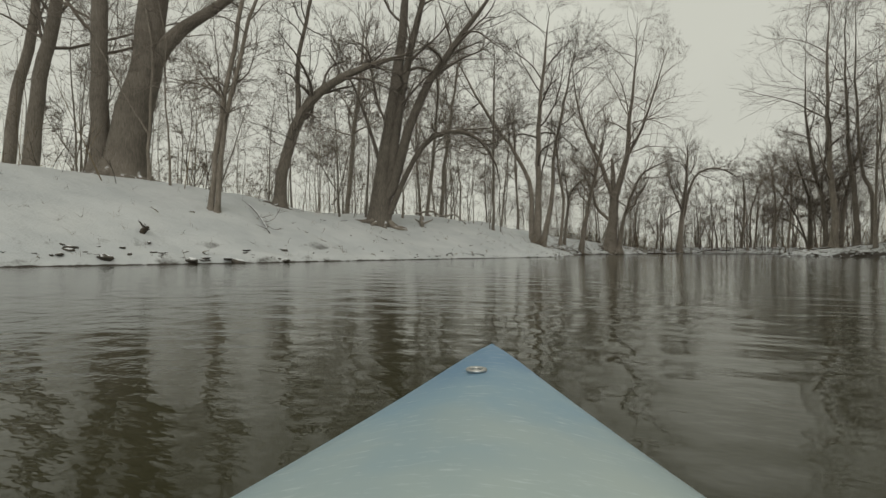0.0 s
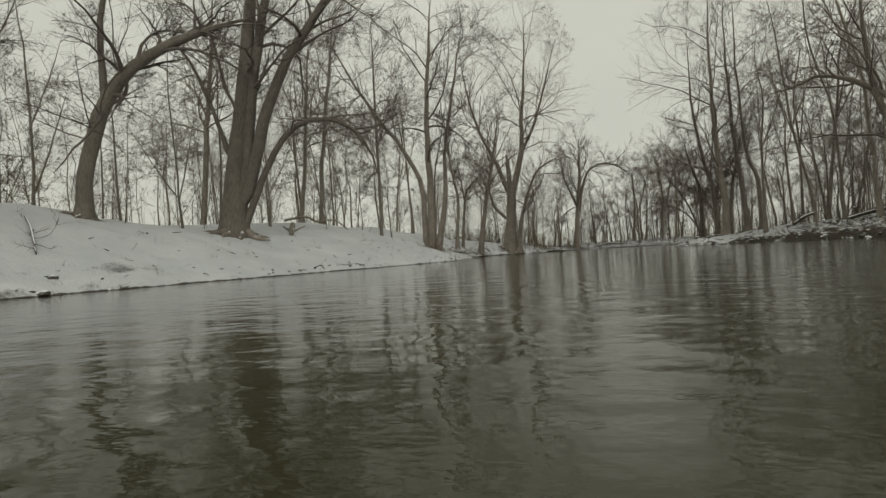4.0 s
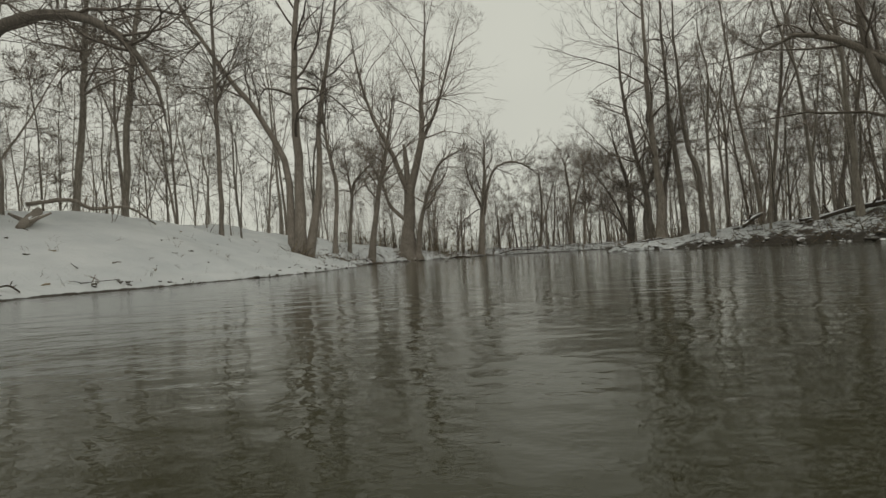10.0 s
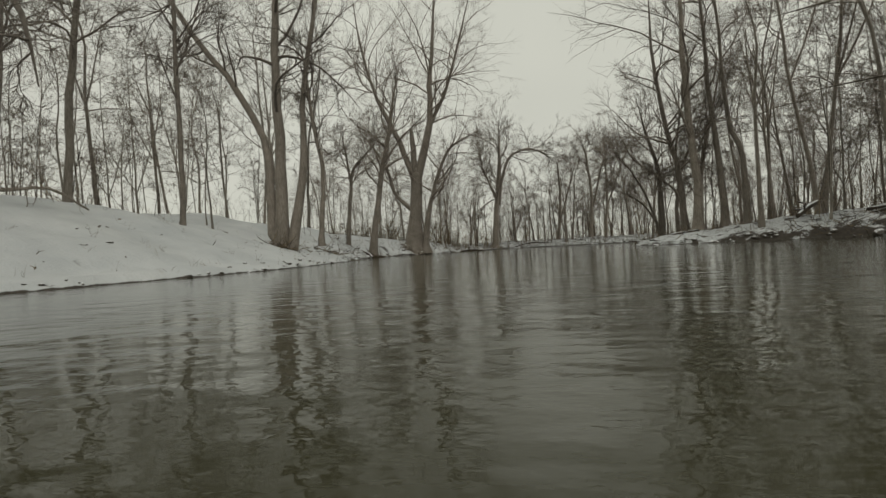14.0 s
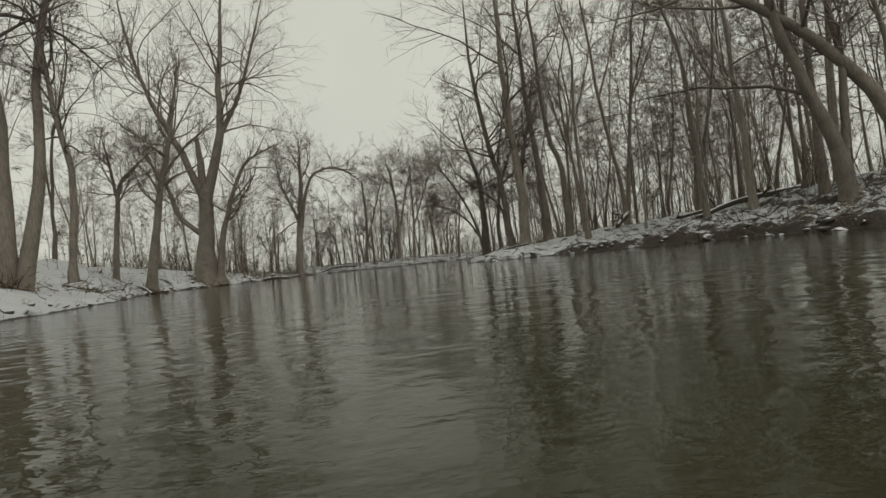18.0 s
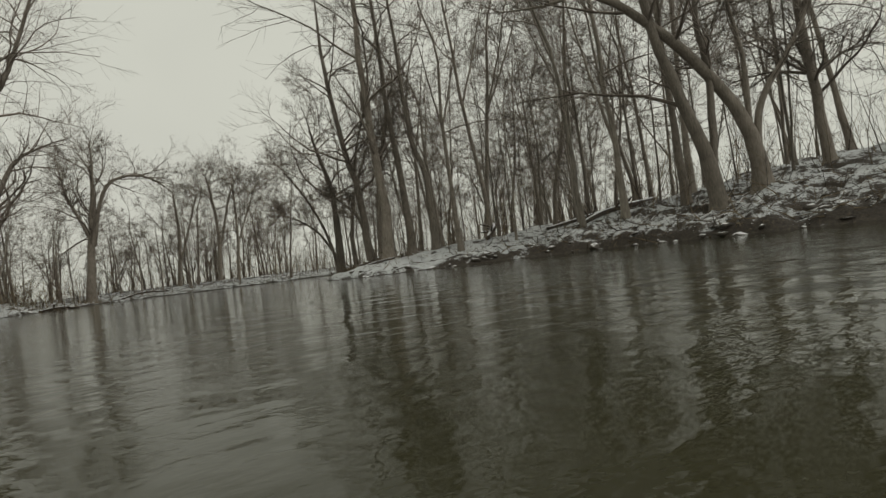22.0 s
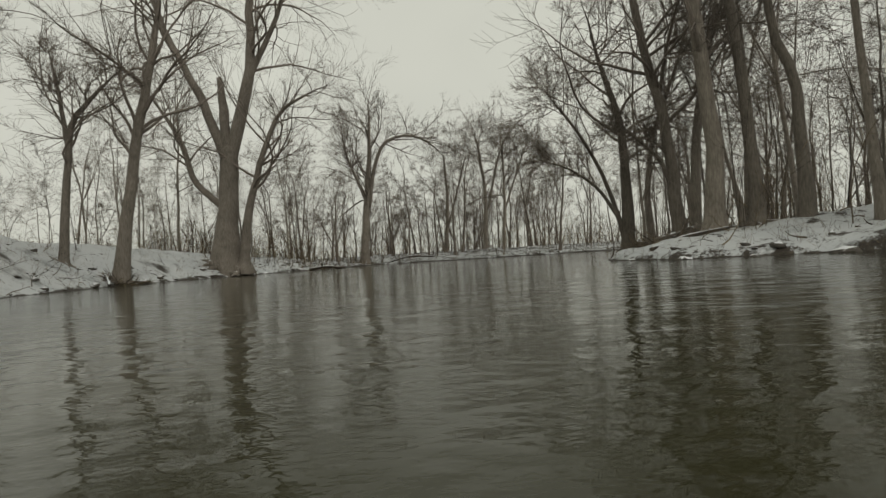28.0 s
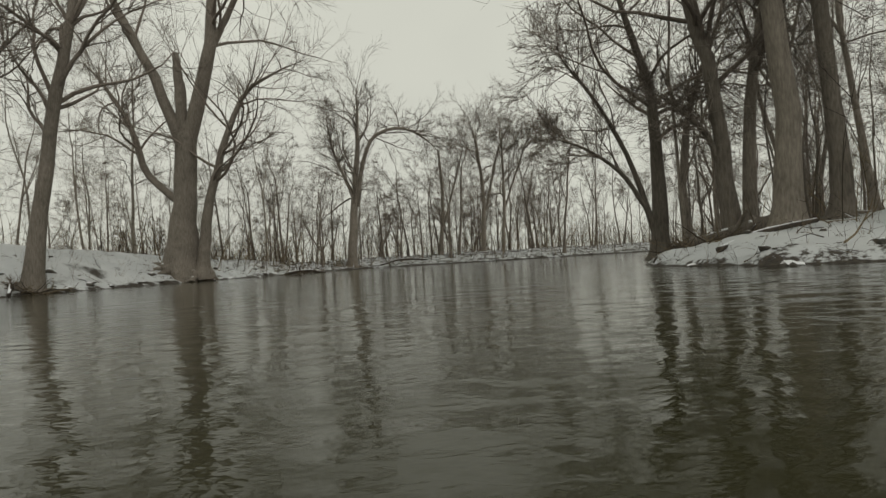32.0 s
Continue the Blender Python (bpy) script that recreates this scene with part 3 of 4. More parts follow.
ROOTED = {"arch_maple": (9, 1.1), "forked_giant": (8, 1.0), "snag_maple": (10, 0.8), "water_lean": (8, 1.3), "leaning_maple": (6, 1.2), "bank_oak": (6, 1.5), "reaching_maple": (7, 1.3), "slope_maple": (7, 1.3), "point_tree_b": (6, 1.4), "point_tree_c": (7, 1.3), "point_tree_d": (6, 1.4), "bank_clump": (7, 1.1), "umbrella_tree": (6, 1.0)}
HEROES = [
    ('forked_giant', (-23.74, 15.99), [
        [(0, 0, -0.15, 0.972), (0.47, 0.21, 2.82, 0.764), (0.94, 0.43, 5.33, 0.637), (1.34, 0.61, 8.35, 0.579), (2.24, 1.02, 14.38, 0.394), (2.96, 1.34, 20.92, 0.162)],
        [(-0.91, -0.43, 0.31, 0.417), (-0.93, -0.46, 4.08, 0.359), (-0.98, -0.49, 7.86, 0.324), (-1.18, -0.6, 12.89, 0.208), (-0.69, -0.39, 18.42, 0.093)],
        [(1.23, 0.57, 5.08, 0.394), (2.19, 1.02, 6.46, 0.301), (4.02, 1.89, 7.83, 0.208), (6.07, 2.86, 9.58, 0.127), (8.14, 3.83, 12.59, 0.058)]]),
    ('leaning_maple', (-18.93, 20.69), [
        [(-0.01, -0, -0.1, 0.325), (0.25, 0.06, 2.02, 0.267), (0.92, 0.31, 4.14, 0.256), (2.15, 0.82, 5.73, 0.209), (4.04, 1.64, 6.78, 0.163), (5.92, 2.46, 7.34, 0.093)],
        [(0.92, 0.31, 4.14, 0.139), (0.96, 0.25, 7.04, 0.105), (1.53, 0.43, 9.8, 0.081), (2.02, 0.57, 13.06, 0.046)]]),
    ('double_stem', (-17.11, 15.10), [
        [(-0.12, -0.06, -0.06, 0.118), (0.19, 0.08, 3.26, 0.095), (0.89, 0.4, 7.54, 0.079), (1.31, 0.58, 11.82, 0.039)],
        [(0.11, 0.05, -0.02, 0.11), (0.38, 0.17, 3.26, 0.087), (1.28, 0.58, 7.54, 0.063), (2.07, 0.95, 10.75, 0.032)]]),
    ('edge_tree', (-30.04, 15.58), [
        [(-0.06, -0.03, -0.14, 0.38), (0.35, 0.15, 4.54, 0.329), (0.99, 0.44, 7.85, 0.291), (1.77, 0.79, 13.9, 0.177), (2.06, 0.91, 20.24, 0.076)]]),
    ('rim_tree', (-33.26, 16.26), [
        [(-0.13, -0.06, -0.15, 0.327), (0.3, 0.12, 4.73, 0.272), (1.12, 0.5, 8.27, 0.231), (1.56, 0.69, 14.78, 0.136)]]),
    ('arch_maple', (-17.28, 27.26), [
        [(-0.1, -0.02, -0.1, 0.73), (0.22, -0.01, 3.05, 0.459), (0.73, 0.03, 6.42, 0.354), (1.35, 0.08, 10.01, 0.281), (1.69, 0.07, 14.08, 0.167), (1.56, -0.02, 18.4, 0.073)],
        [(0.67, 0.08, 2.57, 0.313), (1.17, 0.11, 6.39, 0.25), (1.87, 0.18, 9.75, 0.208), (3.02, 0.32, 13.98, 0.125), (3.71, 0.39, 17.34, 0.052)],
        [(0.77, 0.11, 2.1, 0.313), (1.72, 0.23, 5.22, 0.281), (2.91, 0.4, 7.86, 0.229), (4.16, 0.6, 9.58, 0.188), (6, 0.89, 11.95, 0.115), (8.22, 1.25, 14.74, 0.052)],
        [(0.42, 0.07, 0.31, 0.208), (1.05, 0.17, 1.63, 0.167), (2.06, 0.31, 3.78, 0.146), (3.26, 0.51, 4.95, 0.135), (4.62, 0.75, 5.17, 0.125), (5.91, 1, 4.57, 0.104), (6.71, 1.17, 3.27, 0.073), (6.95, 1.23, 1.89, 0.042)],
        [(0.22, -0.01, 3.05, 0.146), (-0.51, -0.18, 5.38, 0.104), (-1.44, -0.39, 7.94, 0.073), (-2.64, -0.64, 9.85, 0.042)]]),
    ('crest_tree', (-23.67, 32.97), [
        [(-0, -0, -0.12, 0.177), (0.59, 0.01, 5.59, 0.15), (1.12, 0.04, 9.71, 0.109), (1.65, 0.05, 15.01, 0.054)]]),
    ('pale_tree', (-18.09, 34.91), [
        [(-0.07, -0.01, -0.07, 0.134), (0.42, 0.01, 3.9, 0.113), (0.66, 0.01, 7.03, 0.093), (1.07, 0.02, 11.05, 0.052)]]),
    ('slim_tree', (-18.98, 38.90), [
        [(-0, -0, -0.13, 0.159), (0.44, 0.01, 4.89, 0.134), (1.21, 0.04, 10.17, 0.098), (1.8, 0.06, 14.39, 0.049)]]),
    ('bank_tree', (-15.24, 40.70), [
        [(-0.06, -0, -0.11, 0.116), (0.02, -0.01, 3.04, 0.103), (-0.01, -0.02, 7.26, 0.091), (0.05, -0.04, 11.48, 0.065), (0.06, -0.05, 14.86, 0.039)]]),
    ('bank_clump', (-13.16, 45.58), [
        [(-0, -0, -0.17, 0.388), (0.16, -0, 4.77, 0.255), (0.16, -0.02, 9.72, 0.194), (0.58, -0.01, 14.65, 0.133), (1.07, -0, 19.58, 0.073)],
        [(-0.46, -0.03, 0.68, 0.243), (-0.58, -0.05, 5.14, 0.182), (-2.09, -0.16, 8.18, 0.158), (-4.19, -0.3, 11.24, 0.121), (-6.39, -0.45, 14.97, 0.085), (-7.89, -0.56, 18.01, 0.049)],
        [(0.48, 0.04, -0.29, 0.291), (1.28, 0.07, 4.06, 0.182), (1.59, 0.07, 8.01, 0.133), (2.46, 0.11, 12.59, 0.097), (3.23, 0.15, 16.51, 0.049)],
        [(2, 0.13, 0.33, 0.121), (2.25, 0.13, 3.69, 0.109), (1.84, 0.1, 6.35, 0.085), (1.47, 0.06, 10.32, 0.049)]]),
    ('water_lean', (-12.89, 62.42), [
        [(-0.05, 0, -0.08, 0.376), (0.37, -0.08, 2.53, 0.261), (1.11, -0.21, 6.58, 0.209), (1.83, -0.32, 9.26, 0.167), (2.23, -0.4, 11.51, 0.125), (2.81, -0.5, 14.44, 0.063)]]),
    ('bank_oak', (-14.37, 60.90), [
        [(-0.05, 0, -0.08, 0.194), (0.28, -0.08, 3.11, 0.145), (0.64, -0.15, 5.62, 0.116), (1.66, -0.26, 6.82, 0.077), (2.99, -0.4, 8.01, 0.048)],
        [(0.47, -0.12, 4.57, 0.097), (0.19, -0.14, 6.91, 0.077), (-0.12, -0.14, 8.83, 0.048)]]),
    ('snag_maple', (-11.14, 71.57), [
        [(-0.07, 0.01, -0.12, 1.036), (0.28, -0.08, 3.2, 0.621), (0.59, -0.17, 6.73, 0.533), (0.67, -0.19, 7.53, 0.414), (0.66, -0.2, 8.01, 0.237)],
        [(0.5, -0.16, 6.41, 0.355), (-0.84, -0.11, 10.36, 0.252), (-2.27, -0.03, 13.34, 0.192), (-3.38, 0.01, 16.31, 0.148), (-4.4, 0.02, 20.88, 0.104), (-4.92, -0.02, 25.74, 0.044)],
        [(0.47, -0.15, 6.41, 0.355), (0.4, -0.2, 9.64, 0.281), (0.3, -0.23, 11.64, 0.163)],
        [(0.54, -0.16, 6.41, 0.414), (1.52, -0.3, 9.57, 0.37), (2.25, -0.42, 12.75, 0.296), (2.31, -0.48, 15.97, 0.222), (2.98, -0.62, 20.76, 0.148), (3.32, -0.79, 28.79, 0.044)],
        [(2.17, -0.39, 11.79, 0.207), (3.21, -0.52, 13.66, 0.163), (4.23, -0.65, 15.85, 0.133), (5.5, -0.83, 19.96, 0.089), (6.88, -1.02, 24.39, 0.044)],
        [(-0.18, -0.05, 4.04, 0.222), (-1.6, 0.04, 5.57, 0.178), (-2.27, 0.06, 7.87, 0.148), (-3.43, 0.12, 10.03, 0.089), (-4.62, 0.2, 11.55, 0.044)],
        [(1.07, -0.1, 0.1, 0.355), (1.47, -0.18, 3.13, 0.252), (2.45, -0.32, 6.29, 0.178), (3.92, -0.51, 9.43, 0.118), (6.89, -0.79, 10.86, 0.059)]]),
    ('umbrella_tree', (-4.17, 94.45), [
        [(-0.01, 0, -0.11, 0.503), (0.48, -0.14, 5.36, 0.348), (1.15, -0.31, 12.06, 0.193), (1.33, -0.42, 17.1, 0.077)],
        [(0.78, -0.17, 5.79, 0.211), (1.57, -0.31, 9.79, 0.193), (2.72, -0.45, 12.24, 0.175), (5.11, -0.67, 12.94, 0.134), (7.29, -0.85, 11.97, 0.098), (8.98, -0.96, 10.18, 0.057)],
        [(0.4, -0.16, 6.94, 0.175), (-1.15, -0.1, 11.07, 0.116), (-1.76, -0.11, 15.04, 0.057)]]),
    ('point_tree', (7.97, 57.31), [
        [(-0.01, -0, -0.04, 0.285), (0.04, -0.05, 2.48, 0.196), (-0.01, -0.08, 4.81, 0.143), (-0.65, -0.07, 7.18, 0.089), (-1.19, -0.06, 9.54, 0.045)],
        [(-0.06, -0, 0.45, 0.116), (-0.55, 0.01, 2.32, 0.08), (-1.31, 0.04, 4.12, 0.062), (-2.2, 0.1, 5.53, 0.045), (-3, 0.15, 6.64, 0.018)],
        [(-0.27, -0, 1.34, 0.08), (-1.02, 0.04, 2.55, 0.062), (-2.13, 0.13, 3.39, 0.045), (-3.07, 0.2, 3.74, 0.018)]]),
    ('point_tree_b', (8.98, 55.21), [
        [(-0.01, 0, -0.07, 0.280), (-0.13, -0.01, 1.4, 0.210), (-0.4, -0.04, 4.37, 0.176), (-1.03, -0.03, 7.01, 0.141), (-1.59, -0.07, 12.26, 0.091), (-1.61, -0.17, 17.81, 0.029)],
        [(-0.05, -0.01, 0.88, 0.115), (-0.5, 0, 2.64, 0.077), (-1.32, 0.05, 3.56, 0.051), (-2.15, 0.12, 4.13, 0.026)]]),
    ('point_tree_c', (8.97, 53.22), [
        [(0, 0, -0.03, 0.347), (0.11, -0.06, 2.48, 0.252), (-0.21, -0.1, 6.33, 0.204), (-0.34, -0.17, 11.24, 0.143), (-0.35, -0.26, 16.3, 0.084), (-0.21, -0.36, 21.35, 0.030)]]),
    ('point_tree_d', (10.63, 53.57), [
        [(-0.03, 0, -0.06, 0.261), (-0.01, -0.04, 2.25, 0.196), (-0.42, -0.07, 6.24, 0.154), (-0.71, -0.12, 10.69, 0.107), (-0.81, -0.2, 15.77, 0.065), (-0.79, -0.28, 20.2, 0.024)]]),
    ('point_tree_e', (11.48, 52.50), [
        [(-0.04, 0, -0.06, 0.227), (-0.09, -0.06, 3.56, 0.156), (-0.73, -0.04, 5.83, 0.130), (-1.05, -0.08, 10, 0.091), (-1.19, -0.16, 15.05, 0.056), (-1.12, -0.25, 20.08, 0.022)]]),
    ('point_tree_f', (9.98, 56.12), [
        [(-0.01, 0, -0.07, 0.203), (0.33, -0.11, 4.35, 0.144), (0.92, -0.2, 7.08, 0.101), (1.67, -0.33, 10.52, 0.051)]]),
    ('point_tree_g', (9.34, 58.19), [
        [(0, 0, -0.04, 0.169), (-0.07, -0.04, 2.25, 0.122), (0.37, -0.12, 4.68, 0.094), (1.33, -0.24, 7.07, 0.066), (2.08, -0.35, 9.48, 0.028)]]),
    ('reaching_maple', (17.51, 38.56), [
        [(0.03, -0.01, -0.11, 0.365), (-0.27, 0.09, 2.08, 0.259), (-1.43, 0.67, 4.33, 0.216), (-3.13, 1.54, 6.38, 0.175), (-4.36, 2.18, 7.37, 0.142), (-5.62, 2.86, 7.87, 0.100), (-6.77, 3.49, 7.48, 0.066), (-8.54, 4.45, 7.42, 0.033)],
        [(-0.09, 0.02, 1.21, 0.167), (0.15, -0.16, 3.09, 0.129), (1.22, -0.78, 4.87, 0.091), (2.1, -1.31, 6.67, 0.06), (2.7, -1.7, 9.56, 0.03)],
        [(-0.27, 0.09, 2.08, 0.121), (-0.28, 0.03, 4.83, 0.091), (-0.63, 0.16, 7.41, 0.068), (-0.56, 0.03, 10.78, 0.038)]]),
    ('slope_maple', (15.96, 39.38), [
        [(-0.05, 0.02, -0.1, 0.340), (-0.32, 0.12, 2.09, 0.258), (-1.16, 0.51, 4.72, 0.194), (-1.83, 0.8, 7.54, 0.161), (-2.13, 0.86, 11.38, 0.097), (-2.05, 0.74, 14.75, 0.041)],
        [(-0.15, 0.05, 1.01, 0.162), (0.05, -0.15, 4.79, 0.125), (-0.21, -0.08, 7.35, 0.103), (0.21, -0.41, 11.53, 0.051)]]),
    ('slope_tree', (21.78, 37.98), [
        [(-0.01, 0.01, -0.09, 0.25), (-0.26, 0.08, 2.53, 0.188), (-0.68, 0.2, 6.67, 0.156), (-0.82, 0.17, 11.23, 0.083)]]),
    ('far_fork_c', (10.70, 96.28), [
        [(-0, -0, -0.12, 0.196), (0.43, -0.13, 5.31, 0.147), (0.41, -0.21, 10.06, 0.098), (0.33, -0.26, 13.62, 0.054)],
        [(0.36, -0.1, 4.13, 0.114), (2.11, -0.34, 8.77, 0.082), (3.49, -0.51, 12.13, 0.054)]]),
    ('far_fork', (9.09, 98.21), [
        [(-0.02, 0.01, -0.2, 0.26), (0.22, -0.2, 6.07, 0.186), (-0.25, -0.14, 11.53, 0.112), (-0.76, 0.02, 12.93, 0.062)],
        [(0.54, -0.29, 4.68, 0.149), (1.84, -0.87, 9.95, 0.112), (3.02, -1.36, 12.53, 0.062)]]),
    ('far_fork_b', (4.73, 99.76), [
        [(-0.01, 0.01, -0.13, 0.26), (0.48, -0.28, 5.49, 0.186), (0.33, -0.34, 10.92, 0.111)],
        [(0.37, -0.19, 2.8, 0.13), (1.98, -0.88, 8.04, 0.093), (2.91, -1.29, 11.32, 0.062)]]),
]
PALE = {"pale_tree", "slim_tree", "crest_tree"}
WIDE = {"snag_maple": 1.35, "point_tree": 1.5, "bank_oak": 1.4, "umbrella_tree": 1.15, "water_lean": 1.2, "far_fork": 1.2, "far_fork_b": 1.2, "far_fork_c": 1.2}
DENSE = {"point_tree_b": 17, "point_tree_c": 15, "point_tree_d": 15, "point_tree_e": 15, "snag_maple": 17, "bank_clump": 17, "leaning_maple": 16, "water_lean": 24, "point_tree": 18, "umbrella_tree": 24, "far_fork": 20, "far_fork_b": 20, "far_fork_c": 20}
LABELS = {
    "forked_giant": "huge dark multi-trunked tree on the snowy bank crest",
    "leaning_maple": "curved leaning tree reaching over the snowy bank",
    "arch_maple": "large three-stemmed tree with a low arching bough",
    "bank_clump": "clump of dark trunks with one leaning limb",
    "water_lean": "leaning bare tree rooted at the water's edge",
    "snag_maple": "big forked tree with a broken stub at the waterline",
    "umbrella_tree": "bare tree with drooping umbrella-shaped bough",
    "reaching_maple": "leaning tree with a long bough arching over the river",
    "slope_maple": "twin-stemmed bare tree on the rocky snowy slope",
}
for k, (kind, (x, y), stems) in enumerate(HEROES):
    near = y < 75
    ob = tree("bare_tree", 100 + k, stems, DENSE.get(kind, 18 if len(stems) == 1 else 13 if len(stems) < 4 else 9), 8, 7, LABELS.get(kind, "tall bare winter tree with grey-brown bark"), "bare trees along the river", PALE_BARK if kind in PALE else BARK, 0.0075 if near else 0.0085, 0.33, 2, WIDE.get(kind, 1.0))
    ob.location = (x, y, height(x, y))
    if kind in ROOTED:
        roots(ob, 300 + k, stems[0][0][3], *ROOTED[kind])


def random_stems(rng, tall, r, forks):
    lean = rng.normal(0, 0.06, 2)
    pts = [(lean[0] * tall * f + rng.normal(0, 0.02) * tall * f, lean[1] * tall * f + rng.normal(0, 0.02) * tall * f, tall * f, r * (1.35 if f == 0 else (1 - 0.85 * f))) for f in (0, 0.15, 0.4, 0.65, 0.85, 1.0)]
    out = [pts]
    for _ in range(forks):
        i = int(rng.integers(1, 4))
        bx, by, bz, br = pts[i]
        a, reach = rng.uniform(0, 6.28), rng.uniform(0.12, 0.25) * tall
        out.append([(bx, by, bz, br * 0.7), (bx + math.cos(a) * reach * 0.4, by + math.sin(a) * reach * 0.4, bz + tall * 0.15, br * 0.5), (bx + math.cos(a) * reach, by + math.sin(a) * reach, min(bz + tall * 0.42, tall), br * 0.18)])
    return out


VARIANTS = []
for k in range(9):
    rng = np.random.default_rng(500 + k)
    slim = k < 5
    tall = rng.uniform(9, 13) if slim else rng.uniform(13, 17)
    stems = random_stems(rng, tall, rng.uniform(0.04, 0.075) if slim else rng.uniform(0.09, 0.15), k % 3)
    VARIANTS.append(tree("bare_tree", 700 + k, stems, round((14 if slim else 18) / len(stems)), 5, 6, "slim bare woodland tree in snow" if slim else "tall straight bare woodland tree in snow", "woodland trees", BARK if k % 2 else PALE_BARK, 0.0085, 0.3, 2))

used = [(x, y) for _, (x, y), _ in HEROES]
first = [True] * len(VARIANTS)
rng = np.random.default_rng(42)


def plant(x, y, which, size=1.0):
    m = pose(x, y, height(x, y) - 0.1, 0, 0, rng.uniform(0, 360)) @ Matrix.Scale(size, 4)
    if first[which]:
        first[which] = False
        VARIANTS[which].matrix_basis = m
    else:
        copy_thing(VARIANTS[which], m)
    used.append((x, y))


def scatter(count, x_range, y_range, keep, gap, kinds, sizes=(0.8, 1.15)):
    done = tries = 0
    while done < count and tries < count * 40:
        tries += 1
        x, y = rng.uniform(*x_range), rng.uniform(*y_range)
        p = np.array([(x, y)])
        if in_river(p)[0] or not keep(shore_distance(p, LEFT_SHORE)[0], shore_distance(p, RIGHT_SHORE)[0], x, y):
            continue
        if min((x - a) ** 2 + (y - c) ** 2 for a, c in used) < gap * gap:
            continue
        plant(x, y, int(rng.choice(kinds)), rng.uniform(*sizes))
        done += 1


scatter(75, (-45, -12), (0, 60), lambda a, c, x, y: a < c and a > 7.5, 1.5, range(5))
scatter(12, (-45, -12), (0, 70), lambda a, c, x, y: a < c and a > 9, 3.0, range(5, 9))
scatter(12, (-28, -13), (43, 60), lambda a, c, x, y: a < c and a > 4, 2.0, range(9), (0.8, 1.1))
scatter(38, (-30, -4), (73, 100), lambda a, c, x, y: a < c and a > 1.6, 1.5, range(9), (0.6, 1.0))
scatter(6, (-32, -12), (60, 74), lambda a, c, x, y: a < c and a > 6, 2.4, range(5), (0.4, 0.65))
scatter(8, (6.5, 12), (55, 62), lambda a, c, x, y: c < a and c > 0.7, 1.2, range(5), (0.7, 1.0))
scatter(14, (9, 34), (40, 64), lambda a, c, x, y: c < a and c > 3.0, 1.35, range(5, 9), (0.9, 1.35))
scatter(66, (9, 42), (36, 74), lambda a, c, x, y: c < a and c > 3.0, 1.4, [0, 1, 2, 3, 4, 5, 7], (0.95, 1.4))
scatter(14, (14, 45), (0, 36), lambda a, c, x, y: c < a and c > 2.5, 2.6, range(9))


# the far woods, beyond counting
def far_woods(name, seed, count, x_range, y_range, keep, label):
    rng = np.random.default_rng(seed)
    kinds, pieces = [], []
    for k in range(5):
        stems = random_stems(rng, rng.uniform(8, 13), rng.uniform(0.08, 0.15), 1 + k % 3)
        kinds.append(joined(*tree_parts(900 + k, stems, round(15 / len(stems)), 5, 5, 0.0095, 0.3, 2, 1.3)[:2]))
    spots = []
    while len(spots) < count:
        q = np.column_stack([rng.uniform(*x_range, 300), rng.uniform(*y_range, 300)])
        spots.extend(q[~in_river(q) & keep(shore_distance(q, LEFT_SHORE), shore_distance(q, RIGHT_SHORE))])
    for k, (x, y) in enumerate(spots[:count]):
        verts, quads = kinds[k % 5]
        a, s = rng.uniform(0, 6.28), rng.uniform(0.7, 1.1)
        turn = np.array([[math.cos(a), math.sin(a), 0], [-math.sin(a), math.cos(a), 0], [0, 0, 1]]) * s
        pieces.append((verts @ turn + [x, y, height(x, y)], quads))
    return tagged(mesh_object(name, *joined(*pieces), TWIG), label, "woods", kind="stuff")


far_woods("far_woods", 21, 60, (-14, 20), (92, 122), lambda a, c: (a < c) & (a > 1.5), "bare grey woods behind the far shore")
far_woods("far_woods", 22, 38, (14, 60), (92, 130), lambda a, c: (a < c) & (a > 1.5), "bare grey woods at the river bend")
far_woods("far_woods", 23, 40, (10, 50), (66, 96), lambda a, c: (c < a) & (c > 1.2), "bare woods behind the wooded point")


# ---- fallen wood ----
def part(name, bm, mat, parent, label="", smooth=True):
    me = bpy.data.meshes.new(name)
    bm.to_mesh(me)
    bm.free()
    me.materials.append(mat)
    if smooth:
        me.polygons.foreach_set("use_smooth", np.ones(len(me.polygons), bool))
    ob = new(name, me)
    ob.parent = parent
    return tagged(ob, label)


def capped(points, steps, rng, lump=0.08):
    p, r = smooth_line(points, steps)
    p = np.concatenate([p[:1], p, p[-1:]])
    r = np.concatenate([[0.004], r, [0.004]])
    return tubes(p[None], r[None], 10, lump, rng)


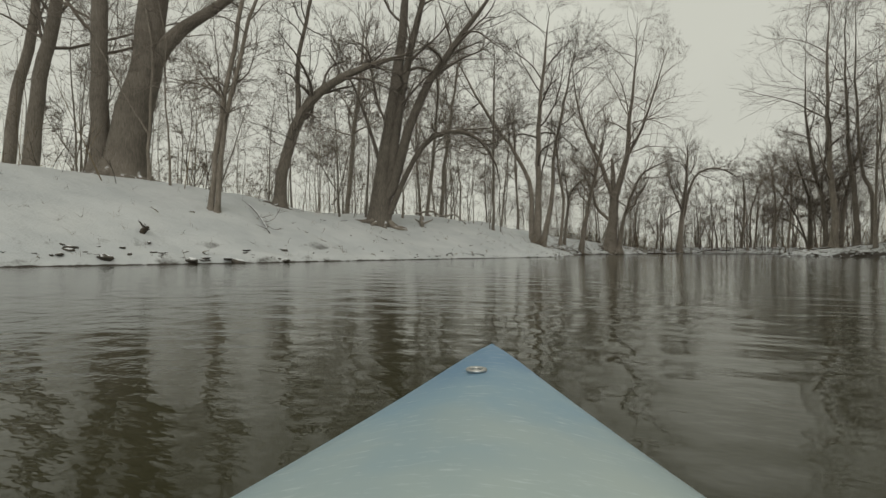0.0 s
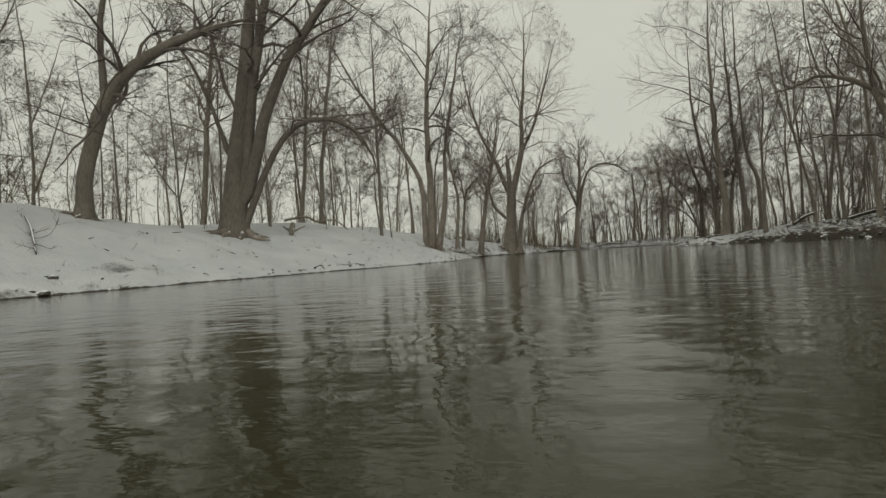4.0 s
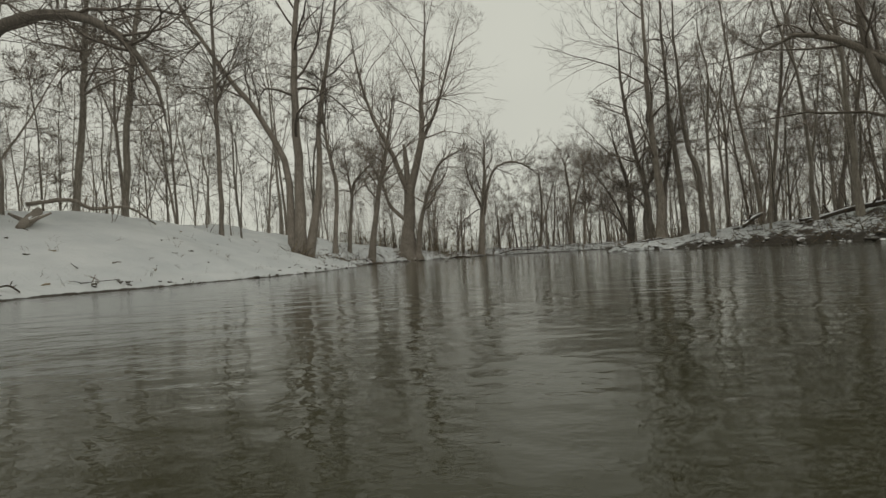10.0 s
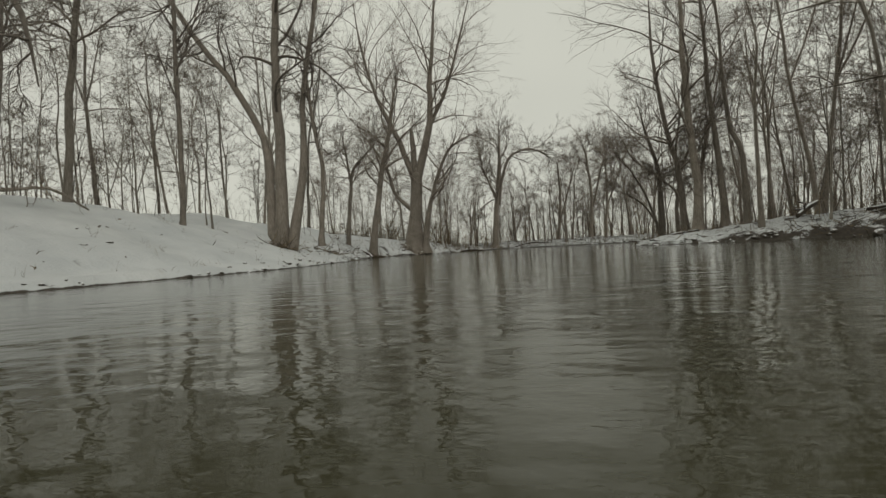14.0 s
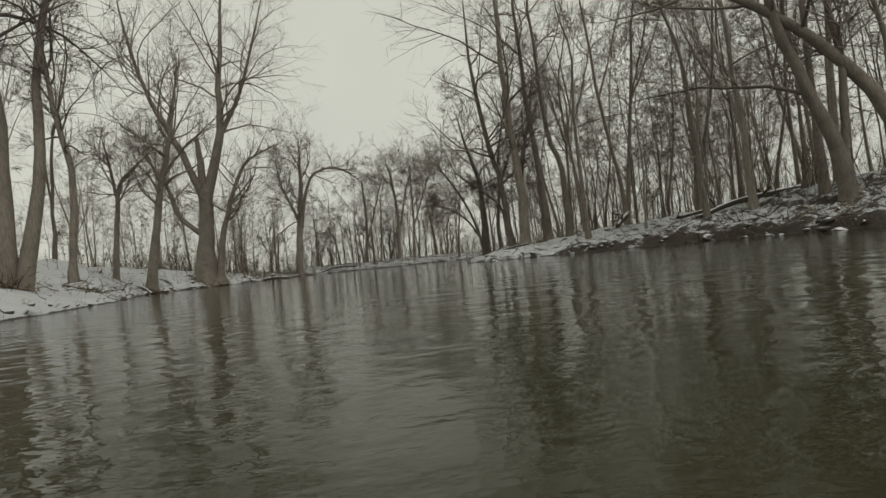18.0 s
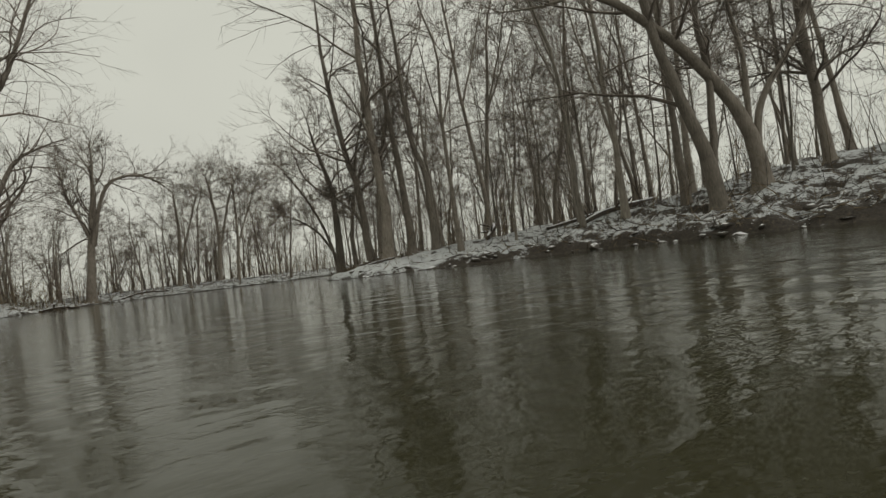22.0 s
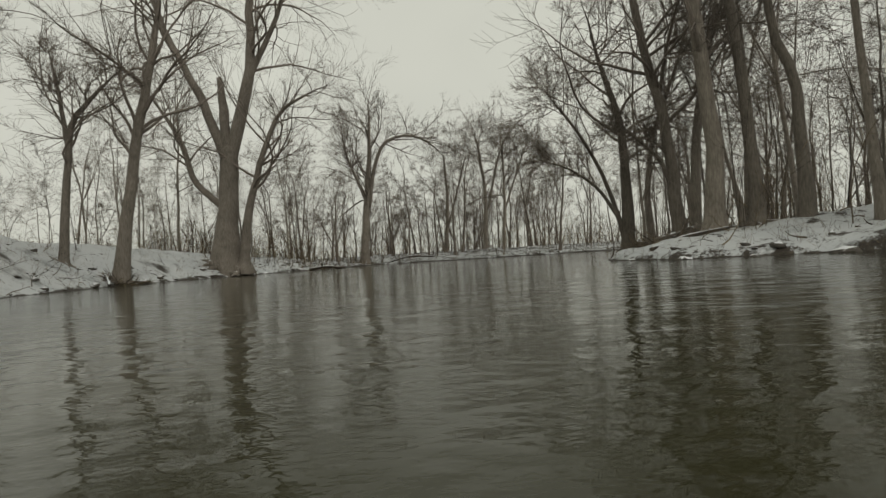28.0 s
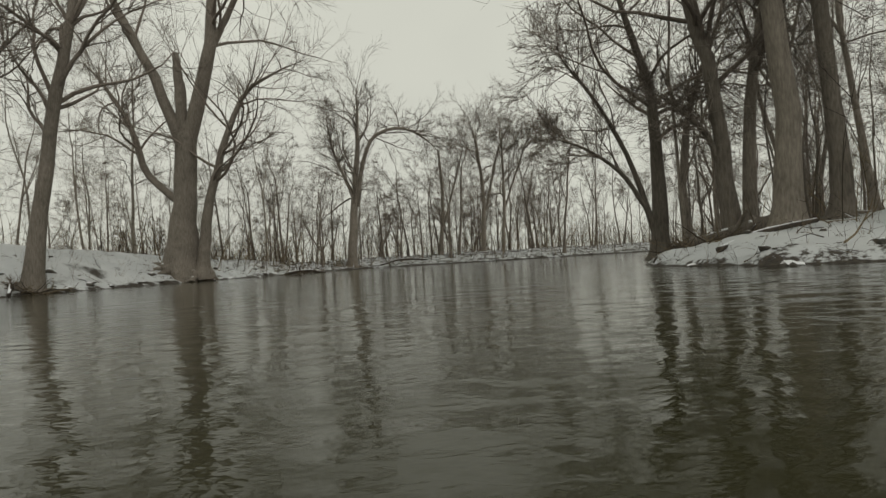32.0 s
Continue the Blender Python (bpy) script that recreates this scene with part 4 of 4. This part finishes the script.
def fallen(name, seed, points, stubs, label, twigs=0, mat=None):
    """A log or bough through plan points (x, y, z above ground, radius) with broken stubs."""
    rng = np.random.default_rng(seed)
    root = new(name)
    x0, y0 = points[0][:2]
    z0 = max(height(x0, y0), 0.0)
    root.location = (x0, y0, z0)
    line = [(x - x0, y - y0, max(height(x, y), 0.0) + z - z0, r) for x, y, z, r in points]
    mesh_object("stem", *capped(line, 12, rng), mat or DEADWOOD, root)
    p, r = smooth_line(line, 12)
    for _ in range(stubs):
        i = int(rng.integers(3, 11))
        a = unit(np.cross(p[i + 1] - p[i], rng.normal(0, 1, 3)))
        a[2] = abs(a[2])
        long = r[i] * rng.uniform(2.5, 6)
        end = p[i] + a * long
        mesh_object("broken_branch", *capped([(*p[i], r[i] * 0.5), (*(p[i] * 0.5 + end * 0.5), r[i] * 0.38), (*end, r[i] * 0.22)], 4, rng), mat or DEADWOOD, root)
    if twigs:
        st, wy, ln, rd = sprout(rng, p[None], r[None], twigs, 0.3, 1.0, 50, 0.15, 0.35, 0.4)
        p1, r1 = grow(rng, st, wy, ln, np.clip(rd, 0.012, 0.05), 5, 0.2, 0.03)
        st, wy, ln, rd = sprout(rng, p1, r1, 5, 0.2, 1.0, 45, 0.3, 0.6, 0.5)
        p2, r2 = grow(rng, st, wy, ln, np.full(len(st), 0.007), 3, 0.2, 0.02)
        tagged(mesh_object("twigs", *joined(tubes(p1, r1, 5), tubes(p2, r2, 3)), TWIG, root), kind="stuff")
    return tagged(root, label, "log" if not twigs else "fallen branch", "fallen wood on the banks")


fallen("fallen_log", 1, [(7.3, 55.1, 0.02, 0.09), (8.3, 54.95, 0.18, 0.15), (9.9, 54.7, 0.42, 0.17)], 3, "thick dark fallen log sloping down to the river", mat=BARK)
fallen("fallen_log", 2, [(5.6, 50.4, 0.06, 0.05), (7.0, 51.3, 0.06, 0.06), (8.6, 51.9, 0.08, 0.05)], 2, "thin snowy log lying beside the water")
fallen("fallen_log", 3, [(13.6, 44.6, 0.1, 0.09), (16.5, 45.2, 0.25, 0.13), (21.7, 46.5, 0.3, 0.16)], 4, "long snow-capped log lying up the slope")
fallen("fallen_log", 4, [(14.8, 47.5, 0.3, 0.08), (17.5, 48.2, 0.35, 0.1), (21.0, 49.6, 0.35, 0.12)], 3, "snow-dusted log on the wooded slope")
fallen("fallen_log", 5, [(12.7, 49.6, 0.2, 0.1), (13.6, 50.2, 0.45, 0.13), (14.6, 51.4, 0.7, 0.1)], 4, "broken rotten log leaning in brush", 8)
fallen("fallen_log", 6, [(-15.9, 29.9, 0.05, 0.12), (-16.4, 30.8, 0.2, 0.16), (-16.8, 31.6, 0.4, 0.13)], 2, "thick short log half buried in snow", mat=BARK)
fallen("fallen_bough", 7, [(-17.4, 31.8, 0.5, 0.075), (-16.7, 32.8, 0.8, 0.07), (-16.3, 33.4, 0.45, 0.06), (-15.8, 34.6, 0.7, 0.045), (-15.5, 35.8, 0.15, 0.03)], 4, "crooked fallen bough propped above the snow", 9, BARK)
fallen("fallen_bough", 8, [(-18.1, 17.9, 0.05, 0.03), (-16.6, 16.9, 0.18, 0.035), (-14.8, 15.6, 0.04, 0.02)], 1, "thin crooked branch lying on the snowy slope", 7)
fallen("driftwood", 9, [(-11.85, 24.8, 0.02, 0.022), (-11.72, 25.0, 0.1, 0.024), (-11.65, 25.2, 0.03, 0.014)], 2, "small snowy driftwood piece at the water's edge", 4)
fallen("fallen_bough", 10, [(-11.4, 26.5, 0.03, 0.014), (-11.25, 26.9, 0.05, 0.012), (-11.1, 27.4, 0.07, 0.008)], 0, "thin branch lying along the snowy shore", 5)
fallen("fallen_bough", 11, [(-12.4, 60.4, 0.05, 0.06), (-12.9, 61.3, 0.2, 0.08), (-13.4, 62.1, 0.1, 0.06)], 3, "tangle of dead wood at the tree's foot", 9)
fallen("tree_stump", 12, [(-15.3, 10.8, -0.05, 0.09), (-15.25, 10.85, 0.12, 0.08), (-15.15, 10.9, 0.26, 0.05)], 4, "small dark stump with broken twigs poking out of snow", 7)
fallen("fallen_bough", 14, [(-1.5, 94.6, 0.1, 0.08), (0.5, 95.0, 0.4, 0.1), (3.0, 95.4, 0.2, 0.07)], 3, "dead boughs heaped on the far shore", 9)
fallen("fallen_bough", 15, [(-7.6, 80.3, 0.0, 0.1), (-6.2, 80.6, 0.2, 0.12), (-5.0, 81.4, 0.0, 0.08)], 3, "dark bough lying in shallow water by the bank", 10)


# ---- stones ----
def stone(seed, size, flat):
    rng = random.Random(seed)
    bm = bmesh.new()
    bmesh.ops.create_icosphere(bm, subdivisions=2, radius=size)
    off = Vector((rng.uniform(0, 50), rng.uniform(0, 50), rng.uniform(0, 50)))
    for v in bm.verts:
        k = 1 + 0.45 * noise.noise(v.co / size * 1.1 + off) + 0.15 * noise.noise(v.co / size * 3 + off)
        v.co = Vector((v.co.x * k, v.co.y * k * 0.8, v.co.z * k * flat))
    me = bpy.data.meshes.new("bank_stone")
    bm.to_mesh(me)
    bm.free()
    me.materials.append(STONE)
    return me


STONES = [stone(k, 0.25, 0.5) for k in range(6)]
rng = np.random.default_rng(77)
spots = [(12.14, 39.3), (12.2, 37.9), (12.0, 36.6), (7.5, 46.6), (8.2, 46.1), (6.4, 47.5), (5.4, 48.4), (5.0, 50.2), (11.2, 43.6), (12.0, 42.2), (-13.95, 8.8), (-13.45, 11.0), (-13.1, 12.4), (-14.4, 6.4), (-14.8, 4.6), (-12.7, 14.1), (-12.6, 59.6), (-12.4, 63.6), (-9.4, 73.9), (-8.4, 76.6)]
for k, (x, y) in enumerate(spots):
    ob = new("bank_stone", STONES[k % 6])
    ob.matrix_basis = pose(x, y, max(height(x, y), -0.05) + 0.03, rng.uniform(-15, 15), rng.uniform(-15, 15), rng.uniform(0, 360)) @ Matrix.Scale(rng.uniform(0.5, 1.1), 4)
    tagged(ob, "snow-topped dark stone at the waterline", "stone", "stones along the shore")


def stuff(name, pieces, mat, label, category):
    return tagged(mesh_object(name, *joined(*pieces), mat), label, category, kind="stuff")


def shore_points(rng, count, line, lo, hi, y_range):
    """Random places on land between lo and hi metres from a shore line."""
    pts, out = np.array(line, float), []
    keep = [(a, c) for a, c in zip(pts[:-1], pts[1:]) if c[1] > y_range[0] and a[1] < y_range[1]]
    lens = np.array([np.hypot(*(c - a)) for a, c in keep])
    while len(out) < count:
        a, c = keep[rng.choice(len(keep), p=lens / lens.sum())]
        q = a + (c - a) * rng.uniform()
        d = rng.uniform(lo, hi)
        ang = rng.uniform(0, 2 * np.pi)
        q = q + d * np.array([np.cos(ang), np.sin(ang)])
        if y_range[0] < q[1] < y_range[1] and not in_river(q[None])[0]:
            out.append(q)
    return np.array(out)


# clods: lumps of dark earth and stone that break the snow
def clods(name, seed, places, sizes, label, flat=0.55):
    rng = np.random.default_rng(seed)
    bm = bmesh.new()
    bmesh.ops.create_icosphere(bm, subdivisions=1, radius=1)
    v0 = np.array([v.co[:] for v in bm.verts])
    f0 = np.array([[v.index for v in f.verts] for f in bm.faces])
    bm.free()
    verts, faces = [], []
    z = ground_height(places)
    for k, ((x, y), h) in enumerate(zip(places, z)):
        s = sizes[0] + (sizes[1] - sizes[0]) * rng.uniform() ** 1.9
        v = v0 * (1 + rng.uniform(-0.55, 0.45, (len(v0), 1))) * [s * rng.uniform(0.7, 2.4), s, s * flat * rng.uniform(0.6, 1.7)]
        a = rng.uniform(0, 6.28)
        c, d = math.cos(a), math.sin(a)
        v = np.column_stack([v[:, 0] * c - v[:, 1] * d, v[:, 0] * d + v[:, 1] * c, v[:, 2]])
        verts.append(v + [x, y, max(h, -0.03) + s * 0.12])
        faces.append(f0 + k * len(v0))
    return tagged(mesh_object(name, np.concatenate(verts), np.concatenate(faces), STONE, smooth=False), label, "debris", kind="stuff")


rng = np.random.default_rng(5)
clods("bank_clods", 1, shore_points(rng, 150, RIGHT_SHORE, 0.02, 2.0, (28, 46.5)), (0.03, 0.17), "rough snow-dusted earth clods and rubble on the eroded bank")
clods("bank_clods", 5, shore_points(rng, 40, RIGHT_SHORE, 0.02, 3, (46, 62)), (0.03, 0.13), "few dark clods in the snow of the wooded point")
clods("shore_clods", 2, shore_points(rng, 95, LEFT_SHORE, 0.0, 0.25, (-2, 48)), (0.02, 0.08), "dark earth lumps along the snowy waterline")
clods("slope_clods", 3, shore_points(rng, 150, LEFT_SHORE, 0.1, 3, (50, 93)), (0.04, 0.17), "dark earth lumps showing through thin snow")
clods("bank_holes", 6, shore_points(rng, 46, LEFT_SHORE, 0.1, 1.4, (3, 18)), (0.04, 0.13), "dark earth and stones under the broken snow edge", 0.4)
clods("snow_holes", 4, shore_points(rng, 40, LEFT_SHORE, 0.8, 6, (0, 50)), (0.02, 0.07), "small dark clods poking through the snow slope")


def lying_twigs(name, seed, places, long, label):
    rng = np.random.default_rng(seed)
    n = len(places)
    st = np.column_stack([places, np.maximum(ground_height(places), 0) + 0.03])
    a = rng.uniform(0, 6.28, n)
    wy = np.column_stack([np.cos(a), np.sin(a), rng.uniform(0.0, 0.5, n)])
    p1, r1 = grow(rng, st, wy, rng.uniform(*long, n), rng.uniform(0.008, 0.022, n), 4, 0.22, 0.0)
    s2, w2, l2, _ = sprout(rng, p1, r1, 3, 0.2, 0.95, 45, 0.25, 0.5, 0.5)
    p2, r2 = grow(rng, s2, w2, l2, np.full(len(s2), 0.006), 3, 0.2, 0.03)
    return stuff(name, [tubes(p1, r1, 4), tubes(p2, r2, 3)], STALK, label, "twigs")


rng = np.random.default_rng(6)
lying_twigs("fallen_twigs", 1, shore_points(rng, 60, LEFT_SHORE, 0.1, 6, (0, 50)), (0.12, 0.38), "scattered dark twigs lying on the snow slope")
lying_twigs("fallen_twigs", 4, shore_points(rng, 70, RIGHT_SHORE, 0.5, 7, (46.5, 64)), (0.2, 0.8), "thin dead sticks on the snowy point")
lying_twigs("fallen_twigs", 2, shore_points(rng, 520, RIGHT_SHORE, 0.2, 9, (28, 46.5)), (0.25, 1.2), "tangled dead sticks lying over the snowy bank")
lying_twigs("fallen_twigs", 3, shore_points(rng, 260, LEFT_SHORE, 0.2, 5, (52, 98)), (0.4, 1.6), "dead sticks and brush on the upstream bank")


rng = np.random.default_rng(16)
for k, (x, y, wide, label) in enumerate([(-12.6, 62.0, 0.5, "dark brush and roots caught at the leaning tree's foot"), (-10.6, 71.6, 0.9, "dark brush heaped at the big tree's foot"), (-12.7, 45.2, 0.7, "dead brush and weeds at the foot of the trunks"), (-11.9, 49.5, 1.2, "dead brush along the low bank"), (7.6, 54.6, 0.9, "dead brush between the trunks on the point"), (9.6, 54.8, 1.3, "dead brush between the trunks on the point"), (-4.4, 94.2, 1.2, "brush at the far tree's foot"), (-7.5, 81.0, 1.6, "heap of dead brush on the upstream shore")]):
    lying_twigs("brush_pile", 60 + k, np.array([x, y]) + rng.normal(0, wide * 0.6, (70, 2)), (0.3, 1.1), label)


def undergrowth(name, seed, places, tall, label, thick=(0.006, 0.016), twigs=5):
    rng = np.random.default_rng(seed)
    n = len(places)
    st = np.column_stack([places, ground_height(places) - 0.05])
    wy = np.column_stack([rng.normal(0, 0.22, (n, 2)), np.ones(n)])
    h = rng.uniform(*tall, n)
    p1, r1 = grow(rng, st, wy, h, rng.uniform(*thick, n) * (h / tall[1]) ** 0.5, 5, 0.09, 0.05)
    s2, w2, l2, _ = sprout(rng, p1, r1, twigs, 0.1, 1.0, 44, 0.2, 0.5, 0.5)
    p2, r2 = grow(rng, s2, w2, l2, np.full(len(s2), 0.008), 2, 0.18, 0.08)
    s3, w3, l3, _ = sprout(rng, p2, r2, 2, 0.3, 1.0, 38, 0.3, 0.6, 0.5)
    p3, r3 = grow(rng, s3, w3, l3, np.full(len(s3), 0.006), 1, 0.18, 0.06)
    return stuff(name, [tubes(p1, r1, 3), tubes(p2, r2, 3), tubes(p3, r3, 3)], STALK, label, "undergrowth")


def land(rng, count, x_range, y_range, keep):
    out = []
    while len(out) < count:
        q = np.column_stack([rng.uniform(*x_range, 400), rng.uniform(*y_range, 400)])
        a, c = shore_distance(q, LEFT_SHORE), shore_distance(q, RIGHT_SHORE)
        out.extend(q[~in_river(q) & keep(a, c)])
    return np.array(out[:count])


rng = np.random.default_rng(8)
undergrowth("undergrowth", 1, land(rng, 420, (-40, -14), (0, 55), lambda a, c: (a < c) & (a > 7)), (0.8, 4.5), "thin bare saplings and brush along the bank crest", (0.008, 0.03))
undergrowth("undergrowth", 2, land(rng, 600, (8, 42), (36, 72), lambda a, c: (c < a) & (c > 3.5)), (0.8, 5.0), "dense bare saplings under the woodland trees", (0.008, 0.03))
undergrowth("undergrowth", 3, land(rng, 800, (-22, -2), (73, 98), lambda a, c: (a < c) & (a > 1.2)), (0.3, 3.2), "thicket of bare brush behind the upstream trees", (0.01, 0.035), 8)
undergrowth("undergrowth", 6, land(rng, 60, (-26, -10), (54, 73), lambda a, c: (a < c) & (a > 2.5)), (0.4, 3.0), "sparse saplings on the snowy bank top", (0.008, 0.022))
undergrowth("undergrowth", 4, land(rng, 1100, (-6, 60), (90, 116), lambda a, c: (a < c) & (a > 0.5)), (0.5, 4.4), "brown brush on the far bank at the bend", (0.012, 0.04), 8)
undergrowth("undergrowth", 5, land(rng, 260, (9, 45), (60, 96), lambda a, c: (c < a) & (c > 0.8)), (0.8, 4.0), "bare brush beyond the wooded point", (0.01, 0.03))


def weeds(name, seed, places, tall, label):
    rng = np.random.default_rng(seed)
    places = np.repeat(places, 4, 0) + rng.normal(0, 0.06, (len(places) * 4, 2))
    n = len(places)
    st = np.column_stack([places, ground_height(places) - 0.02])
    wy = np.column_stack([rng.normal(0, 0.4, (n, 2)), np.ones(n)])
    p, r = grow(rng, st, wy, rng.uniform(*tall, n), np.full(n, 0.004), 3, 0.2, -0.05)
    return stuff(name, [tubes(p, r, 3)], STALK, label, "weeds")


rng = np.random.default_rng(9)
weeds("dead_weeds", 1, shore_points(rng, 170, LEFT_SHORE, 0.3, 9, (0, 50)), (0.06, 0.35), "sparse dead weed stalks poking through the snow")
weeds("dead_weeds", 2, shore_points(rng, 900, LEFT_SHORE, 0.2, 6, (56, 110)), (0.2, 0.8), "brown dead grass along the far bank")
weeds("dead_weeds", 3, shore_points(rng, 500, RIGHT_SHORE, 0.3, 7, (30, 70)), (0.1, 0.5), "dead grass tufts on the eroded bank")


# ---- the kayak ----
def kayak():
    """The tip of the bow at the origin, the boat lying along -y."""
    root = new("kayak")
    long, count = 4.2, 61

    def shape(s):
        w = 0.335 * s if s < 0.62 else 0.2077 + 0.095 * math.sin(math.pi / 2 * min((s - 0.62) / 0.75, 1))
        w = w - 0.012 * math.exp(-s / 0.05) + 0.012
        aft = min((long - s) / 1.5, 1)
        w *= math.sin(math.pi / 2 * aft) ** 0.75 if aft < 1 else 1
        sheer = 0.178 + 0.03 * max(1 - s / 0.6, 0) ** 1.4 + 0.05 * max(1 - (long - s) / 0.9, 0) ** 1.6
        crown = 0.045 * min(w / 0.2, 1)
        return max(w, 0.004), sheer, crown

    def well(x, s):
        d = (x / 0.2) ** 2 + ((s - 2.75) / 0.5) ** 2
        return 0.07 * max(1 - d, 0) ** 0.5

    deck, hull = bmesh.new(), bmesh.new()
    across = [math.sin(math.pi / 2 * (k / 8 - 1)) for k in range(17)]
    grid, low = [], []
    for i in range(count):
        s = long * (0.5 - 0.5 * math.cos(math.pi * i / (count - 1)))
        w, sheer, crown = shape(s)
        grid.append([deck.verts.new((w * u, -s, sheer + crown * (1 - abs(u) ** 1.7) - 0.012 * max(abs(u) - 0.9, 0) * 10 - well(w * u, s))) for u in across])
        depth = 0.13 * min(w / 0.12, 1) ** 0.6
        row = []
        for k in range(13):
            a = math.pi * k / 12
            row.append(hull.verts.new((-w * math.copysign(abs(math.cos(a)) ** 0.6, math.cos(a)) * 1.004, -s, sheer - 0.012 - (sheer + depth - 0.06) * math.sin(a) ** 0.8)))
        low.append(row)
    hull.faces.new(low[0])
    hull.faces.new(low[-1][::-1])
    for row in (grid[0], grid[-1]):
        under = [deck.verts.new((v.co.x, v.co.y, row[0].co.z - 0.02)) for v in row]
        for k in range(16):
            deck.faces.new((row[k], row[k + 1], under[k + 1], under[k]))
    for rows, bm in ((grid, deck), (low, hull)):
        for a, c in zip(rows[:-1], rows[1:]):
            for k in range(len(a) - 1):
                bm.faces.new((a[k], c[k], c[k + 1], a[k + 1]))
        bmesh.ops.recalc_face_normals(bm, faces=bm.faces)
    top = part("deck", deck, DECK, root, "pale blue plastic deck, bluer toward the bow tip and rails")
    part("hull", hull, HULL, root)
    # steel eyelet near the tip of the bow
    w, sheer, crown = shape(0.24)
    ring = [(0.011 * math.cos(a) - 0.014, -0.24 + 0.011 * math.sin(a), sheer + crown + 0.002) for a in np.linspace(0, 2 * math.pi, 25)]
    mesh_object("eyelet", *tubes(np.array([ring]), np.full((1, 25), 0.0025), 6), STEEL, top)
    bolt = bmesh.new()
    bmesh.ops.create_uvsphere(bolt, u_segments=12, v_segments=6, radius=0.006, matrix=Matrix.Translation((-0.014, -0.24, sheer + crown)) @ Matrix.Diagonal((1, 1, 0.5, 1)))
    part("bolt", bolt, STEEL, top)
    return tagged(root, "pale blue plastic kayak floating on the river", "kayak")


boat = kayak()
boat.matrix_basis = pose(-0.444, 0.663, 0.005, 0, 0, 19.2)
